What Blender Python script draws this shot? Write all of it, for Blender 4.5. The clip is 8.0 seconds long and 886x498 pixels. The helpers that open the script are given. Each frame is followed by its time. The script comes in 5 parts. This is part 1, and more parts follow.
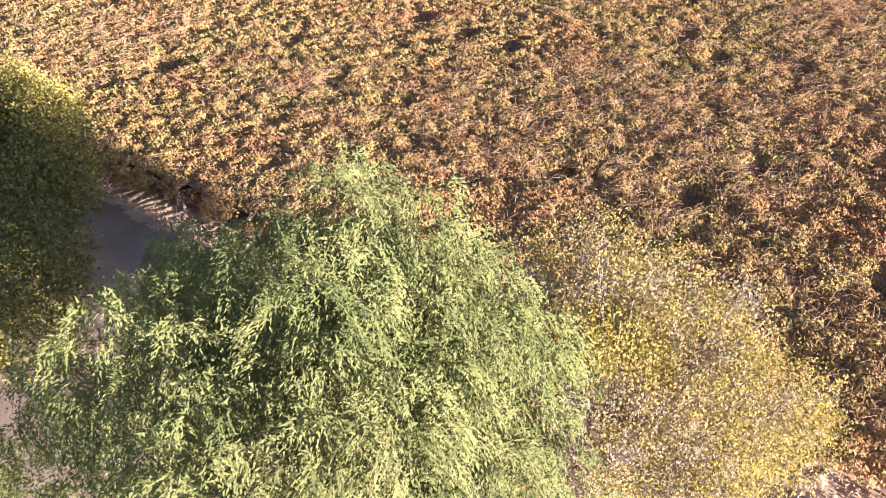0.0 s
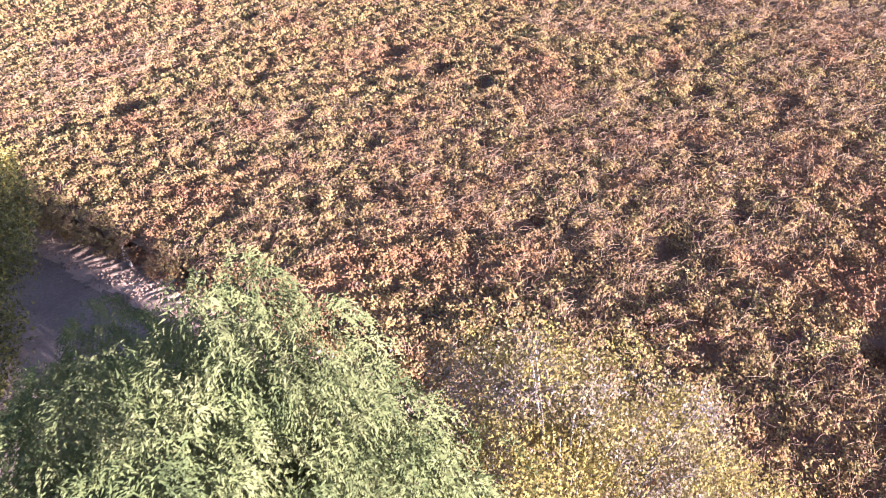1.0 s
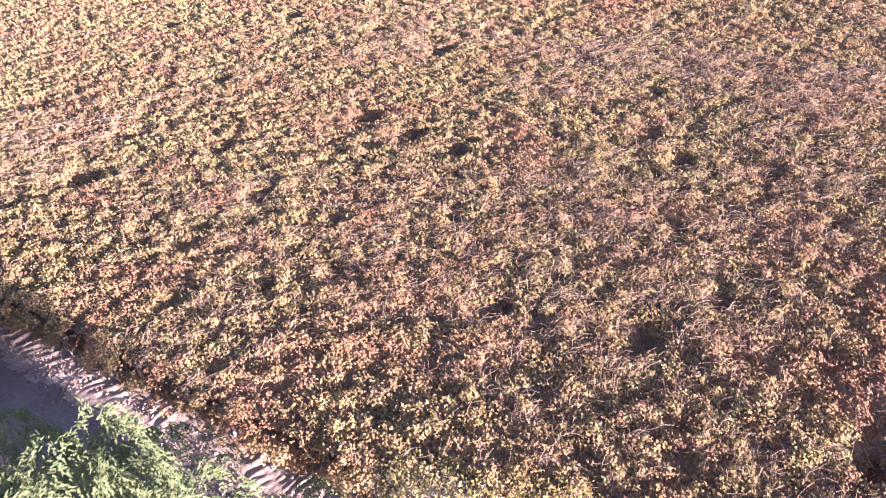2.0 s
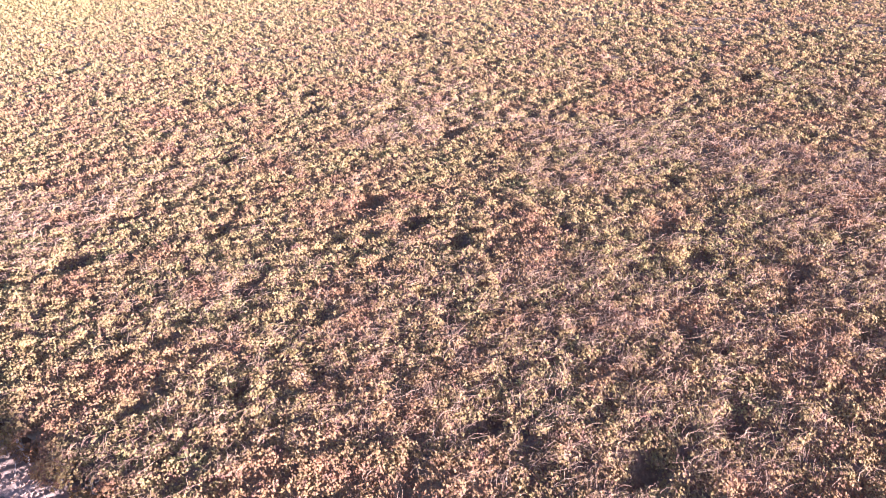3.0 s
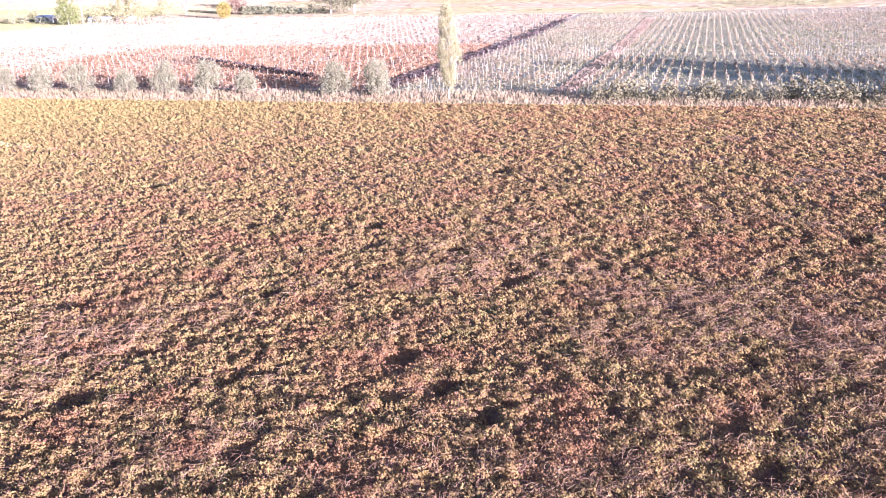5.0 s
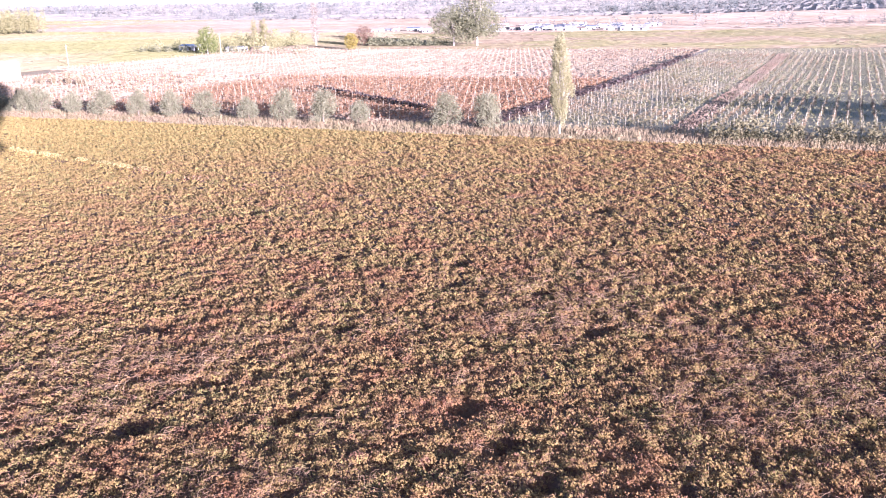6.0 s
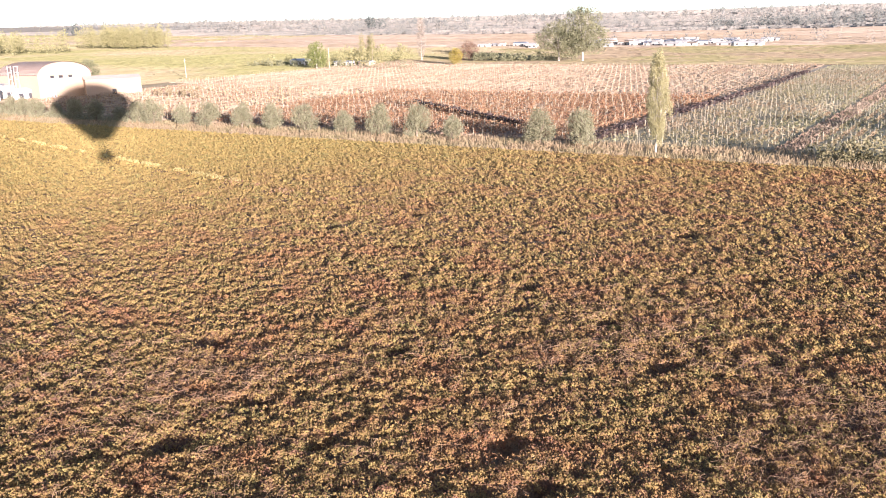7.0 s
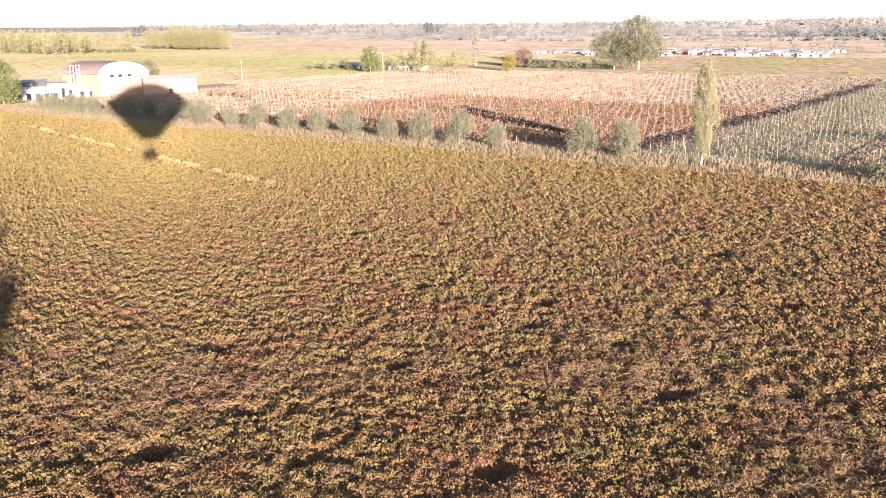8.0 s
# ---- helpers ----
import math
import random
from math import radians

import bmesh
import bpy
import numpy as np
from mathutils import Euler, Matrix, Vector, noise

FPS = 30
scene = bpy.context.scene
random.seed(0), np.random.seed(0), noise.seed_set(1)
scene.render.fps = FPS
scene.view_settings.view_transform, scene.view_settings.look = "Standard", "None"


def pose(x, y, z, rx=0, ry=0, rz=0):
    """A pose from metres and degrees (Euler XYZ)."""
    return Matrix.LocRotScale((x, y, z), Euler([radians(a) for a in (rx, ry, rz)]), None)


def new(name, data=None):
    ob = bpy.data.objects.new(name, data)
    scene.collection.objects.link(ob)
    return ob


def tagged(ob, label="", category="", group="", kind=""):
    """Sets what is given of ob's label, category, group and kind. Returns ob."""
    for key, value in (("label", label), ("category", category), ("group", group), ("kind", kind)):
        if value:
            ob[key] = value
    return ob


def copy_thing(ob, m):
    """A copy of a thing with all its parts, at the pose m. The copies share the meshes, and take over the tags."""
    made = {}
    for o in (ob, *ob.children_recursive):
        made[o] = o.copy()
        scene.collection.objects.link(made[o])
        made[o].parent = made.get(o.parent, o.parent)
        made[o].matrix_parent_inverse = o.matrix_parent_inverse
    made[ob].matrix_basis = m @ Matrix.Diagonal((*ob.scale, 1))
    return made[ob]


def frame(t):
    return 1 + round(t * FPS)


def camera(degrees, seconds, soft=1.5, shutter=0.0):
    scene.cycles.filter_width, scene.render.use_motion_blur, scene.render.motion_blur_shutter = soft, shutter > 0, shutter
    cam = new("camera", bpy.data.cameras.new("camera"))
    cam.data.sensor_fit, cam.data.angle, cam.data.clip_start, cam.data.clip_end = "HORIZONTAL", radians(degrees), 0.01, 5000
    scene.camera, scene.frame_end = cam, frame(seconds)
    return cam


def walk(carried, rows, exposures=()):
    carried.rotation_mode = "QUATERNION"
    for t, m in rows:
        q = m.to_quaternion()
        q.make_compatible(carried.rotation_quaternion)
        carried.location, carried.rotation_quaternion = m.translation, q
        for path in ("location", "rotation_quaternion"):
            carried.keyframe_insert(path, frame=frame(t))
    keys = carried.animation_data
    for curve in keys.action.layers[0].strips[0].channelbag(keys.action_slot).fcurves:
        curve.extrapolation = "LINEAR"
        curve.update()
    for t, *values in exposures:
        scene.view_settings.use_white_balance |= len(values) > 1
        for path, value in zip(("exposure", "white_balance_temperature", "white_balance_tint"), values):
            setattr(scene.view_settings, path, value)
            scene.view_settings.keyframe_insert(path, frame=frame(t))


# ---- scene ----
cam = camera(57.1, 8.0, 1.0, 0.15)
METRES, EYE, TILT, LEAN, TURN = 28.45, 20.0, 0.0, 0.0, 34.7
ROWS = [
    (0.0, 0.0, 0.0, 0.0, -1.36, -35.6, 1.9),
    (0.5, 0.035, 0.0525, 0.0027, -1.34, -35.44, 2.57),
    (1.0, 0.0694, 0.1073, 0.0027, -1.72, -34.6, 2.74),
    (1.5, 0.1006, 0.1573, 0.0041, -2.28, -33.25, 2.92),
    (3.0, 0.2019, 0.3209, 0.005, 0.91, -26.73, 3.12),
    (3.5, 0.2332, 0.3719, 0.0047, 2.36, -24.1, 3.05),
    (4.0, 0.2682, 0.4268, 0.0051, 4.02, -21.47, 2.67),
    (4.5, 0.3007, 0.4813, 0.0043, 6.34, -19.28, 1.98),
    (6.0, 0.394, 0.6389, 0.0034, 18.33, -15.69, 1.51),
    (6.5, 0.4287, 0.6922, 0.0038, 22.77, -15.19, 1.28),
    (7.0, 0.4652, 0.7456, 0.0024, 25.78, -14.51, 1.56),
    (7.5, 0.4987, 0.7981, 0.002, 28.22, -14.35, 0.74),
    (8.0, 0.5299, 0.8474, 0.0015, 29.79, -14.05, 0.63),
]
EXPOSURES = [(0.0, 3.03, 6050, 14), (0.5, 3.1, 5350, 26), (1.0, 3.16, 5300, 28), (2.0, 3.24, 5100, 31), (3.0, 3.16, 5080, 32.5), (4.5, 2.81, 5200, 37), (5.8, 2.48, 5050, 40), (6.4, 2.2, 5650, 24), (7.2, 2.1, 5900, 22), (8.0, 2.03, 6000, 21)]
walk(cam, [(t, pose(0, 0, EYE + 1.8, TILT, LEAN, TURN) @ pose(METRES * x, METRES * y, METRES * z, 90 + pitch, roll, yaw)) for t, x, y, z, yaw, pitch, roll in ROWS], EXPOSURES)
# ---- world, sun and exposure ----
SUN_AZ, SUN_EL = -6.0, 6.6
world = bpy.data.worlds.new("sky")
scene.world = world
world.use_nodes = True
wn = world.node_tree
sky = wn.nodes.new("ShaderNodeTexSky")
sky.sky_type = "NISHITA"
sky.sun_disc = False
sky.sun_elevation = radians(SUN_EL)
sky.sun_rotation = radians(90 - SUN_AZ)
sky.dust_density = 0.5
sky.air_density = 0.55
sky.ozone_density = 0.6
wn.nodes["Background"].inputs["Strength"].default_value = 0.072
wn.links.new(sky.outputs["Color"], wn.nodes["Background"].inputs["Color"])
sun_data = bpy.data.lights.new("sun", "SUN")
sun_data.energy = 5.0
sun_data.angle = radians(0.55)
sun_data.color = (1.0, 0.88, 0.74)
sun = new("sun", sun_data)
sun.matrix_world = pose(0, 0, 60, 90 - SUN_EL, 0, SUN_AZ + 90)


# ---- materials ----
def nodes_of(name):
    m = bpy.data.materials.new(name)
    m.use_nodes = True
    nt = m.node_tree
    return m, nt, nt.nodes["Principled BSDF"]


def ramp(nt, fac, stops):
    r = nt.nodes.new("ShaderNodeValToRGB")
    els = r.color_ramp.elements
    while len(els) < len(stops):
        els.new(0.5)
    for e, (p, c) in zip(els, stops):
        e.position, e.color = p, (*c, 1)
    nt.links.new(fac, r.inputs["Fac"])
    return r.outputs["Color"]


def noise_fac(nt, scale, detail=3.0, rough=0.55, vec=None):
    if vec is None:
        vec = nt.nodes.new("ShaderNodeNewGeometry").outputs["Position"]
    n = nt.nodes.new("ShaderNodeTexNoise")
    n.inputs["Scale"].default_value = scale
    n.inputs["Detail"].default_value = detail
    n.inputs["Roughness"].default_value = rough
    nt.links.new(vec, n.inputs["Vector"])
    return n.outputs["Fac"]


def mix(nt, fac, a, b, mode="MIX"):
    m = nt.nodes.new("ShaderNodeMix")
    m.data_type, m.blend_type = "RGBA", mode
    for sock, v in ((m.inputs[0], fac), (m.inputs[6], a), (m.inputs[7], b)):
        if isinstance(v, (int, float)):
            sock.default_value = v
        elif isinstance(v, tuple):
            sock.default_value = (*v, 1)
        else:
            nt.links.new(v, sock)
    return m.outputs[2]


def bump(nt, bsdf, fac, strength=0.4, distance=0.05):
    b = nt.nodes.new("ShaderNodeBump")
    b.inputs["Strength"].default_value = strength
    b.inputs["Distance"].default_value = distance
    nt.links.new(fac, b.inputs["Height"])
    nt.links.new(b.outputs["Normal"], bsdf.inputs["Normal"])


def surface(name, stops, big=0.2, small=6.0, rough=0.9, relief=0.4, depth=0.03, metal=0.0, per_object=0.0):
    """A surface whose colour varies at two scales, with fine relief."""
    m, nt, b = nodes_of(name)
    f1 = noise_fac(nt, big, 4)
    f2 = noise_fac(nt, small, 5, 0.65)
    col = mix(nt, 0.55, ramp(nt, f1, stops), ramp(nt, f2, stops))
    if per_object:
        rnd = nt.nodes.new("ShaderNodeObjectInfo").outputs["Random"]
        col = mix(nt, per_object, col, ramp(nt, rnd, stops))
    nt.links.new(col, b.inputs["Base Color"])
    b.inputs["Roughness"].default_value = rough
    b.inputs["Metallic"].default_value = metal
    b.inputs["Specular IOR Level"].default_value = 0.25
    bump(nt, b, f2, relief, depth)
    return m


def foliage(name, stops, other=None, patch=0.12, lo=0.45, hi=0.62, rough=0.55, spec=0.2, third=None, thin=0.3, block=None, clump=0.0):
    """Leaves: each leaf takes its own hue, patches of other palettes lie over the whole, and some light passes through."""
    m, nt, b = nodes_of(name)
    geo = nt.nodes.new("ShaderNodeNewGeometry")
    own = geo.outputs["Random Per Island"]
    if clump:  # leaves of one shoot are alike
        own = mix(nt, 0.72, own, ramp(nt, noise_fac(nt, clump, 3, 0.6), [(0.34, (0, 0, 0)), (0.62, (1, 1, 1))]))
    col = ramp(nt, own, stops)
    for pal, size, l, h in ((other, patch, lo, hi), (third, patch * 6.0, 0.50, 0.62)):
        if pal:
            where = ramp(nt, noise_fac(nt, size, 4, 0.6), [(l, (0, 0, 0)), (h, (1, 1, 1))])
            if block:  # the farther block of vines is of one golden variety
                sep = nt.nodes.new("ShaderNodeSeparateXYZ")
                nt.links.new(geo.outputs["Position"], sep.inputs[0])
                rng = nt.nodes.new("ShaderNodeMapRange")
                rng.inputs["From Min"].default_value, rng.inputs["From Max"].default_value = block
                rng.inputs["To Min"].default_value = 0.08
                nt.links.new(sep.outputs["X"], rng.inputs["Value"])
                where = mix(nt, 1.0, where, rng.outputs["Result"], "MULTIPLY")
            col = mix(nt, where, col, ramp(nt, own, pal))
    fine = noise_fac(nt, 7.0, 2)
    col = mix(nt, 0.5, col, ramp(nt, fine, [(0.3, (0.68, 0.68, 0.68)), (0.7, (1.0, 1.0, 1.0))]), "MULTIPLY")
    nt.links.new(col, b.inputs["Base Color"])
    b.inputs["Roughness"].default_value = rough
    b.inputs["Specular IOR Level"].default_value = spec
    if thin:
        t = nt.nodes.new("ShaderNodeBsdfTranslucent")
        nt.links.new(col, t.inputs["Color"])
        mx = nt.nodes.new("ShaderNodeMixShader")
        mx.inputs[0].default_value = thin
        nt.links.new(b.outputs[0], mx.inputs[1])
        nt.links.new(t.outputs[0], mx.inputs[2])
        nt.links.new(mx.outputs[0], nt.nodes["Material Output"].inputs["Surface"])
    return m


def vine_material(name, layers, thin=0.5, gold=None):
    """Vine leaves: a base palette, with patches of others laid over it. Each layer: palette, size, from, to, kept out of the golden block."""
    m, nt, b = nodes_of(name)
    geo = nt.nodes.new("ShaderNodeNewGeometry")
    shoot = ramp(nt, noise_fac(nt, 1.6, 3, 0.6), [(0.34, (0, 0, 0)), (0.64, (1, 1, 1))])
    own = mix(nt, 0.58, geo.outputs["Random Per Island"], shoot)
    sep = nt.nodes.new("ShaderNodeSeparateXYZ")
    nt.links.new(geo.outputs["Position"], sep.inputs[0])
    rng = nt.nodes.new("ShaderNodeMapRange")
    rng.inputs["From Min"].default_value, rng.inputs["From Max"].default_value = gold
    rng.inputs["To Min"].default_value = 0.06
    nt.links.new(sep.outputs["X"], rng.inputs["Value"])
    col = ramp(nt, own, layers[0][0])
    for pal, size, lo, hi, tied in layers[1:]:
        where = ramp(nt, noise_fac(nt, size, 4, 0.6), [(lo, (0, 0, 0)), (hi, (1, 1, 1))])
        if tied:
            where = mix(nt, 1.0, where, rng.outputs["Result"], "MULTIPLY")
        col = mix(nt, where, col, ramp(nt, own, pal))
    # single leaves that have turned red or gone brown
    odd = nt.nodes.new("ShaderNodeMath")
    odd.operation = "FRACT"
    many = nt.nodes.new("ShaderNodeMath")
    many.operation = "MULTIPLY"
    many.inputs[1].default_value = 17.3
    nt.links.new(geo.outputs["Random Per Island"], many.inputs[0])
    nt.links.new(many.outputs[0], odd.inputs[0])
    turned = ramp(nt, odd.outputs[0], [(0.76, (0, 0, 0)), (0.84, (0.75, 0.75, 0.75))])
    turned = mix(nt, 1.0, turned, rng.outputs["Result"], "MULTIPLY")
    col = mix(nt, turned, col, ramp(nt, own, layers[-1][0]))
    nt.links.new(col, b.inputs["Base Color"])
    b.inputs["Roughness"].default_value = 0.75
    b.inputs["Specular IOR Level"].default_value = 0.06
    t = nt.nodes.new("ShaderNodeBsdfTranslucent")
    nt.links.new(col, t.inputs["Color"])
    mx = nt.nodes.new("ShaderNodeMixShader")
    mx.inputs[0].default_value = thin
    nt.links.new(b.outputs[0], mx.inputs[1])
    nt.links.new(t.outputs[0], mx.inputs[2])
    nt.links.new(mx.outputs[0], nt.nodes["Material Output"].inputs["Surface"])
    return m


GOLD = [(0.0, (0.24, 0.165, 0.075)), (0.3, (0.35, 0.25, 0.095)), (0.65, (0.425, 0.315, 0.115)), (1.0, (0.48, 0.355, 0.14))]
TAN = [(0.0, (0.245, 0.155, 0.078)), (0.3, (0.335, 0.225, 0.096)), (0.65, (0.415, 0.295, 0.115)), (1.0, (0.46, 0.345, 0.135))]
RUSSET = [(0.0, (0.194, 0.0954, 0.0647)), (0.3, (0.321, 0.17, 0.0882)), (0.65, (0.393, 0.233, 0.108)), (1.0, (0.428, 0.196, 0.0931))]
WINE = [(0.0, (0.147, 0.0728, 0.06)), (0.4, (0.263, 0.14, 0.1)), (0.75, (0.347, 0.196, 0.115)), (1.0, (0.42, 0.241, 0.13))]
OLIVE = [(0.0, (0.17, 0.143, 0.072)), (0.4, (0.28, 0.24, 0.096)), (0.75, (0.37, 0.311, 0.115)), (1.0, (0.4, 0.316, 0.134))]
M_VINE = vine_material("vine_leaves", [(GOLD, 1, 0, 1, False), (TAN, 0.09, 0.30, 0.50, True), (OLIVE, 0.6, 0.50, 0.62, False), (RUSSET, 0.30, 0.475, 0.64, True), (WINE, 1.3, 0.56, 0.68, True)], 0.5, (-150.0, -75.0))
M_MAT = surface("cane_mat", [(0.32, (0.105, 0.0594, 0.0427)), (0.5, (0.193, 0.119, 0.0712)), (0.66, (0.319, 0.216, 0.104))], 0.3, 5.0, 0.95, 1.0, 0.2)
M_CANE = foliage("cane_bark", [(0, (0.179, 0.0998, 0.069)), (0.5, (0.284, 0.173, 0.11)), (1, (0.42, 0.289, 0.175))], rough=0.7, spec=0.1, thin=0.0)
M_PEPPER = foliage("pepper_leaves", [(0, (0.06, 0.0737, 0.0304)), (0.35, (0.107, 0.123, 0.0455)), (0.7, (0.159, 0.166, 0.0659)), (1, (0.206, 0.2, 0.0863))], [(0, (0.06, 0.0697, 0.0304)), (0.5, (0.121, 0.126, 0.0507)), (1, (0.189, 0.178, 0.0808))], 0.35, 0.42, 0.65, 0.65, 0.04, thin=0.34, clump=0.9)
M_YTREE = foliage("yellowing_leaves", [(0, (0.126, 0.0986, 0.0353)), (0.35, (0.211, 0.166, 0.0504)), (0.7, (0.293, 0.229, 0.0655)), (1, (0.306, 0.238, 0.0909))], [(0, (0.153, 0.113, 0.101)), (0.5, (0.225, 0.175, 0.151)), (1, (0.279, 0.229, 0.202))], 0.55, 0.48, 0.60, spec=0.02, thin=0.4, clump=1.5)
# Leaf colour set dark for the shade these roadside crowns stand in.
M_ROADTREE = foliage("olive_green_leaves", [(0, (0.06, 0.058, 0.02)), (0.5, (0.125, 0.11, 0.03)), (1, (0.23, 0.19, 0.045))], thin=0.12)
M_OLIVE = foliage("olive_leaves", [(0, (0.173, 0.167, 0.0978)), (0.5, (0.254, 0.243, 0.149)), (1, (0.335, 0.313, 0.207))], clump=0.8)
M_POPLAR = foliage("poplar_leaves", [(0, (0.312, 0.286, 0.15)), (0.5, (0.426, 0.387, 0.206)), (1, (0.52, 0.477, 0.294))], thin=0.45)
M_EUC = foliage("gum_leaves", [(0, (0.142, 0.144, 0.0833)), (0.5, (0.228, 0.223, 0.128)), (1, (0.323, 0.309, 0.187))], thin=0.4, clump=0.25)
M_YARD = foliage("yard_tree_leaves", [(0, (0.10, 0.125, 0.045)), (0.5, (0.20, 0.225, 0.075)), (1, (0.33, 0.32, 0.13))])
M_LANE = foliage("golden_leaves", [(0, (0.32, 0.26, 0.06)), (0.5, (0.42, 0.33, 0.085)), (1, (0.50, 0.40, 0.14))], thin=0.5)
# Gold vine leaves painted paler for the sun on the proud lane row.
M_SUNLIT_GOLD = foliage("sunlit_gold_leaves", [(0, (0.42, 0.33, 0.13)), (0.5, (0.52, 0.42, 0.18)), (1, (0.60, 0.50, 0.24))], thin=0.5)
M_BARETREE = foliage("bare_pinkish_twigs", [(0, (0.36, 0.295, 0.24)), (1, (0.50, 0.435, 0.36))], thin=0.5)
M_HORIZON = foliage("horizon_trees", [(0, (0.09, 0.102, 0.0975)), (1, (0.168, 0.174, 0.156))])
M_REDTREE = foliage("red_leaves", [(0, (0.24, 0.15, 0.105)), (1, (0.34, 0.23, 0.165))], thin=0.45)
M_FARRED = foliage("red_vine_leaves", [(0, (0.246, 0.12, 0.0689)), (0.4, (0.379, 0.203, 0.114)), (0.75, (0.461, 0.302, 0.179)), (1, (0.369, 0.261, 0.138))], thin=0.45)
M_FARPALE = foliage("pale_vine_leaves", [(0, (0.23, 0.147, 0.0861)), (0.5, (0.346, 0.245, 0.143)), (1, (0.432, 0.328, 0.193))])
M_FARGREEN = foliage("grey_green_vine_leaves", [(0, (0.134, 0.137, 0.0697)), (0.5, (0.221, 0.201, 0.107)), (1, (0.307, 0.265, 0.148))], [(0, (0.24, 0.162, 0.0984)), (1, (0.365, 0.27, 0.164))], 0.03, 0.42, 0.56, thin=0.45)
M_DARKVINE = foliage("dark_vine_leaves", [(0, (0.05, 0.04, 0.042)), (1, (0.14, 0.095, 0.08))])
# Greyed and paled so that distance haze lies in the scrub's colour.
M_SCRUB_HAZE = foliage("far_scrub", [(0, (0.245, 0.231, 0.207)), (0.5, (0.297, 0.28, 0.241)), (1, (0.351, 0.323, 0.287))], [(0, (0.297, 0.268, 0.23)), (1, (0.404, 0.355, 0.31))], 0.004, thin=0.5)
M_SHRUB = foliage("dry_shrub", [(0, (0.16, 0.125, 0.075)), (0.5, (0.27, 0.21, 0.125)), (1, (0.37, 0.29, 0.18))], [(0, (0.12, 0.12, 0.055)), (1, (0.25, 0.225, 0.10))], 0.1)
M_HEDGE = foliage("hedge_leaves", [(0, (0.10, 0.095, 0.05)), (0.5, (0.17, 0.15, 0.08)), (1, (0.25, 0.21, 0.12))], clump=0.5)
# Distance haze is mixed into these leaf colours, paler and greyer than near trees.
M_WOOD_HAZE = foliage("far_woods", [(0, (0.16, 0.167, 0.155)), (0.5, (0.212, 0.215, 0.196)), (1, (0.271, 0.263, 0.235))], [(0, (0.201, 0.194, 0.173)), (1, (0.308, 0.285, 0.246))], 0.006, 0.45, 0.6, thin=0.5)
M_YELLOWWOOD = foliage("yellow_woods", [(0, (0.31, 0.285, 0.135)), (0.5, (0.385, 0.35, 0.175)), (1, (0.44, 0.40, 0.22))], thin=0.5)
M_TUFT = foliage("straw_grass", [(0, (0.25, 0.181, 0.126)), (0.5, (0.336, 0.25, 0.179)), (1, (0.413, 0.328, 0.242))], [(0, (0.259, 0.171, 0.12)), (1, (0.374, 0.26, 0.184))], 0.03)
M_WEED = foliage("tall_dry_weeds", [(0, (0.3, 0.218, 0.134)), (0.5, (0.408, 0.301, 0.185)), (1, (0.504, 0.384, 0.241))], [(0, (0.264, 0.218, 0.112)), (1, (0.408, 0.336, 0.185))], 0.08, thin=0.45)
M_TUFTY = foliage("yellow_grass", [(0, (0.189, 0.181, 0.0833)), (0.5, (0.211, 0.2, 0.0931)), (1, (0.238, 0.219, 0.108))], [(0, (0.255, 0.209, 0.137)), (1, (0.29, 0.242, 0.162))], 0.004)
M_STUBBLE = foliage("pale_stubble", [(0, (0.38, 0.30, 0.23)), (0.5, (0.45, 0.365, 0.285)), (1, (0.52, 0.43, 0.34))], [(0, (0.36, 0.28, 0.20)), (1, (0.47, 0.37, 0.27))], 0.01, thin=0.45)
M_FALLOW = foliage("fallow_weeds", [(0, (0.30, 0.235, 0.16)), (0.5, (0.36, 0.285, 0.195)), (1, (0.42, 0.335, 0.235))], [(0, (0.27, 0.245, 0.13)), (1, (0.35, 0.31, 0.165))], 0.012, 0.45, 0.55, thin=0.45)
M_TUFTB = foliage("brown_weeds", [(0, (0.211, 0.152, 0.103)), (0.5, (0.288, 0.22, 0.152)), (1, (0.355, 0.289, 0.2))], [(0, (0.211, 0.2, 0.0975)), (1, (0.298, 0.279, 0.152))], 0.012, 0.4, 0.55)
M_BARK = surface("bark", [(0.3, (0.10, 0.075, 0.055)), (0.7, (0.25, 0.20, 0.15))], 2.0, 14.0, 0.9, 0.8, 0.03)
M_TWIG = surface("grey_twigs", [(0.3, (0.17, 0.135, 0.115)), (0.7, (0.30, 0.255, 0.22))], 2.0, 14.0, 0.85, 0.5, 0.02)
M_PALEBARK = surface("pale_bark", [(0.3, (0.30, 0.26, 0.22)), (0.7, (0.55, 0.50, 0.44))], 2.0, 14.0, 0.85, 0.5, 0.02)
M_SOIL = surface("dirt_road", [(0.3, (0.152, 0.102, 0.0795)), (0.5, (0.224, 0.155, 0.12)), (0.7, (0.312, 0.227, 0.172))], 0.5, 7.0, 0.95, 0.9, 0.06)
M_UNDER = surface("soil_under_vines", [(0.3, (0.15, 0.09, 0.065)), (0.5, (0.26, 0.15, 0.10)), (0.7, (0.36, 0.24, 0.17))], 0.7, 8.0, 0.95, 0.8, 0.06)
M_RIDGE = surface("ridged_soil", [(0.3, (0.276, 0.176, 0.13)), (0.5, (0.402, 0.27, 0.195)), (0.7, (0.54, 0.385, 0.28))], 0.5, 7.0, 0.95, 0.8, 0.05)
M_VERGE = surface("dry_grass_verge", [(0.3, (0.288, 0.206, 0.115)), (0.5, (0.403, 0.304, 0.172)), (0.7, (0.48, 0.382, 0.221))], 0.15, 1.6, 0.95, 0.9, 0.15)
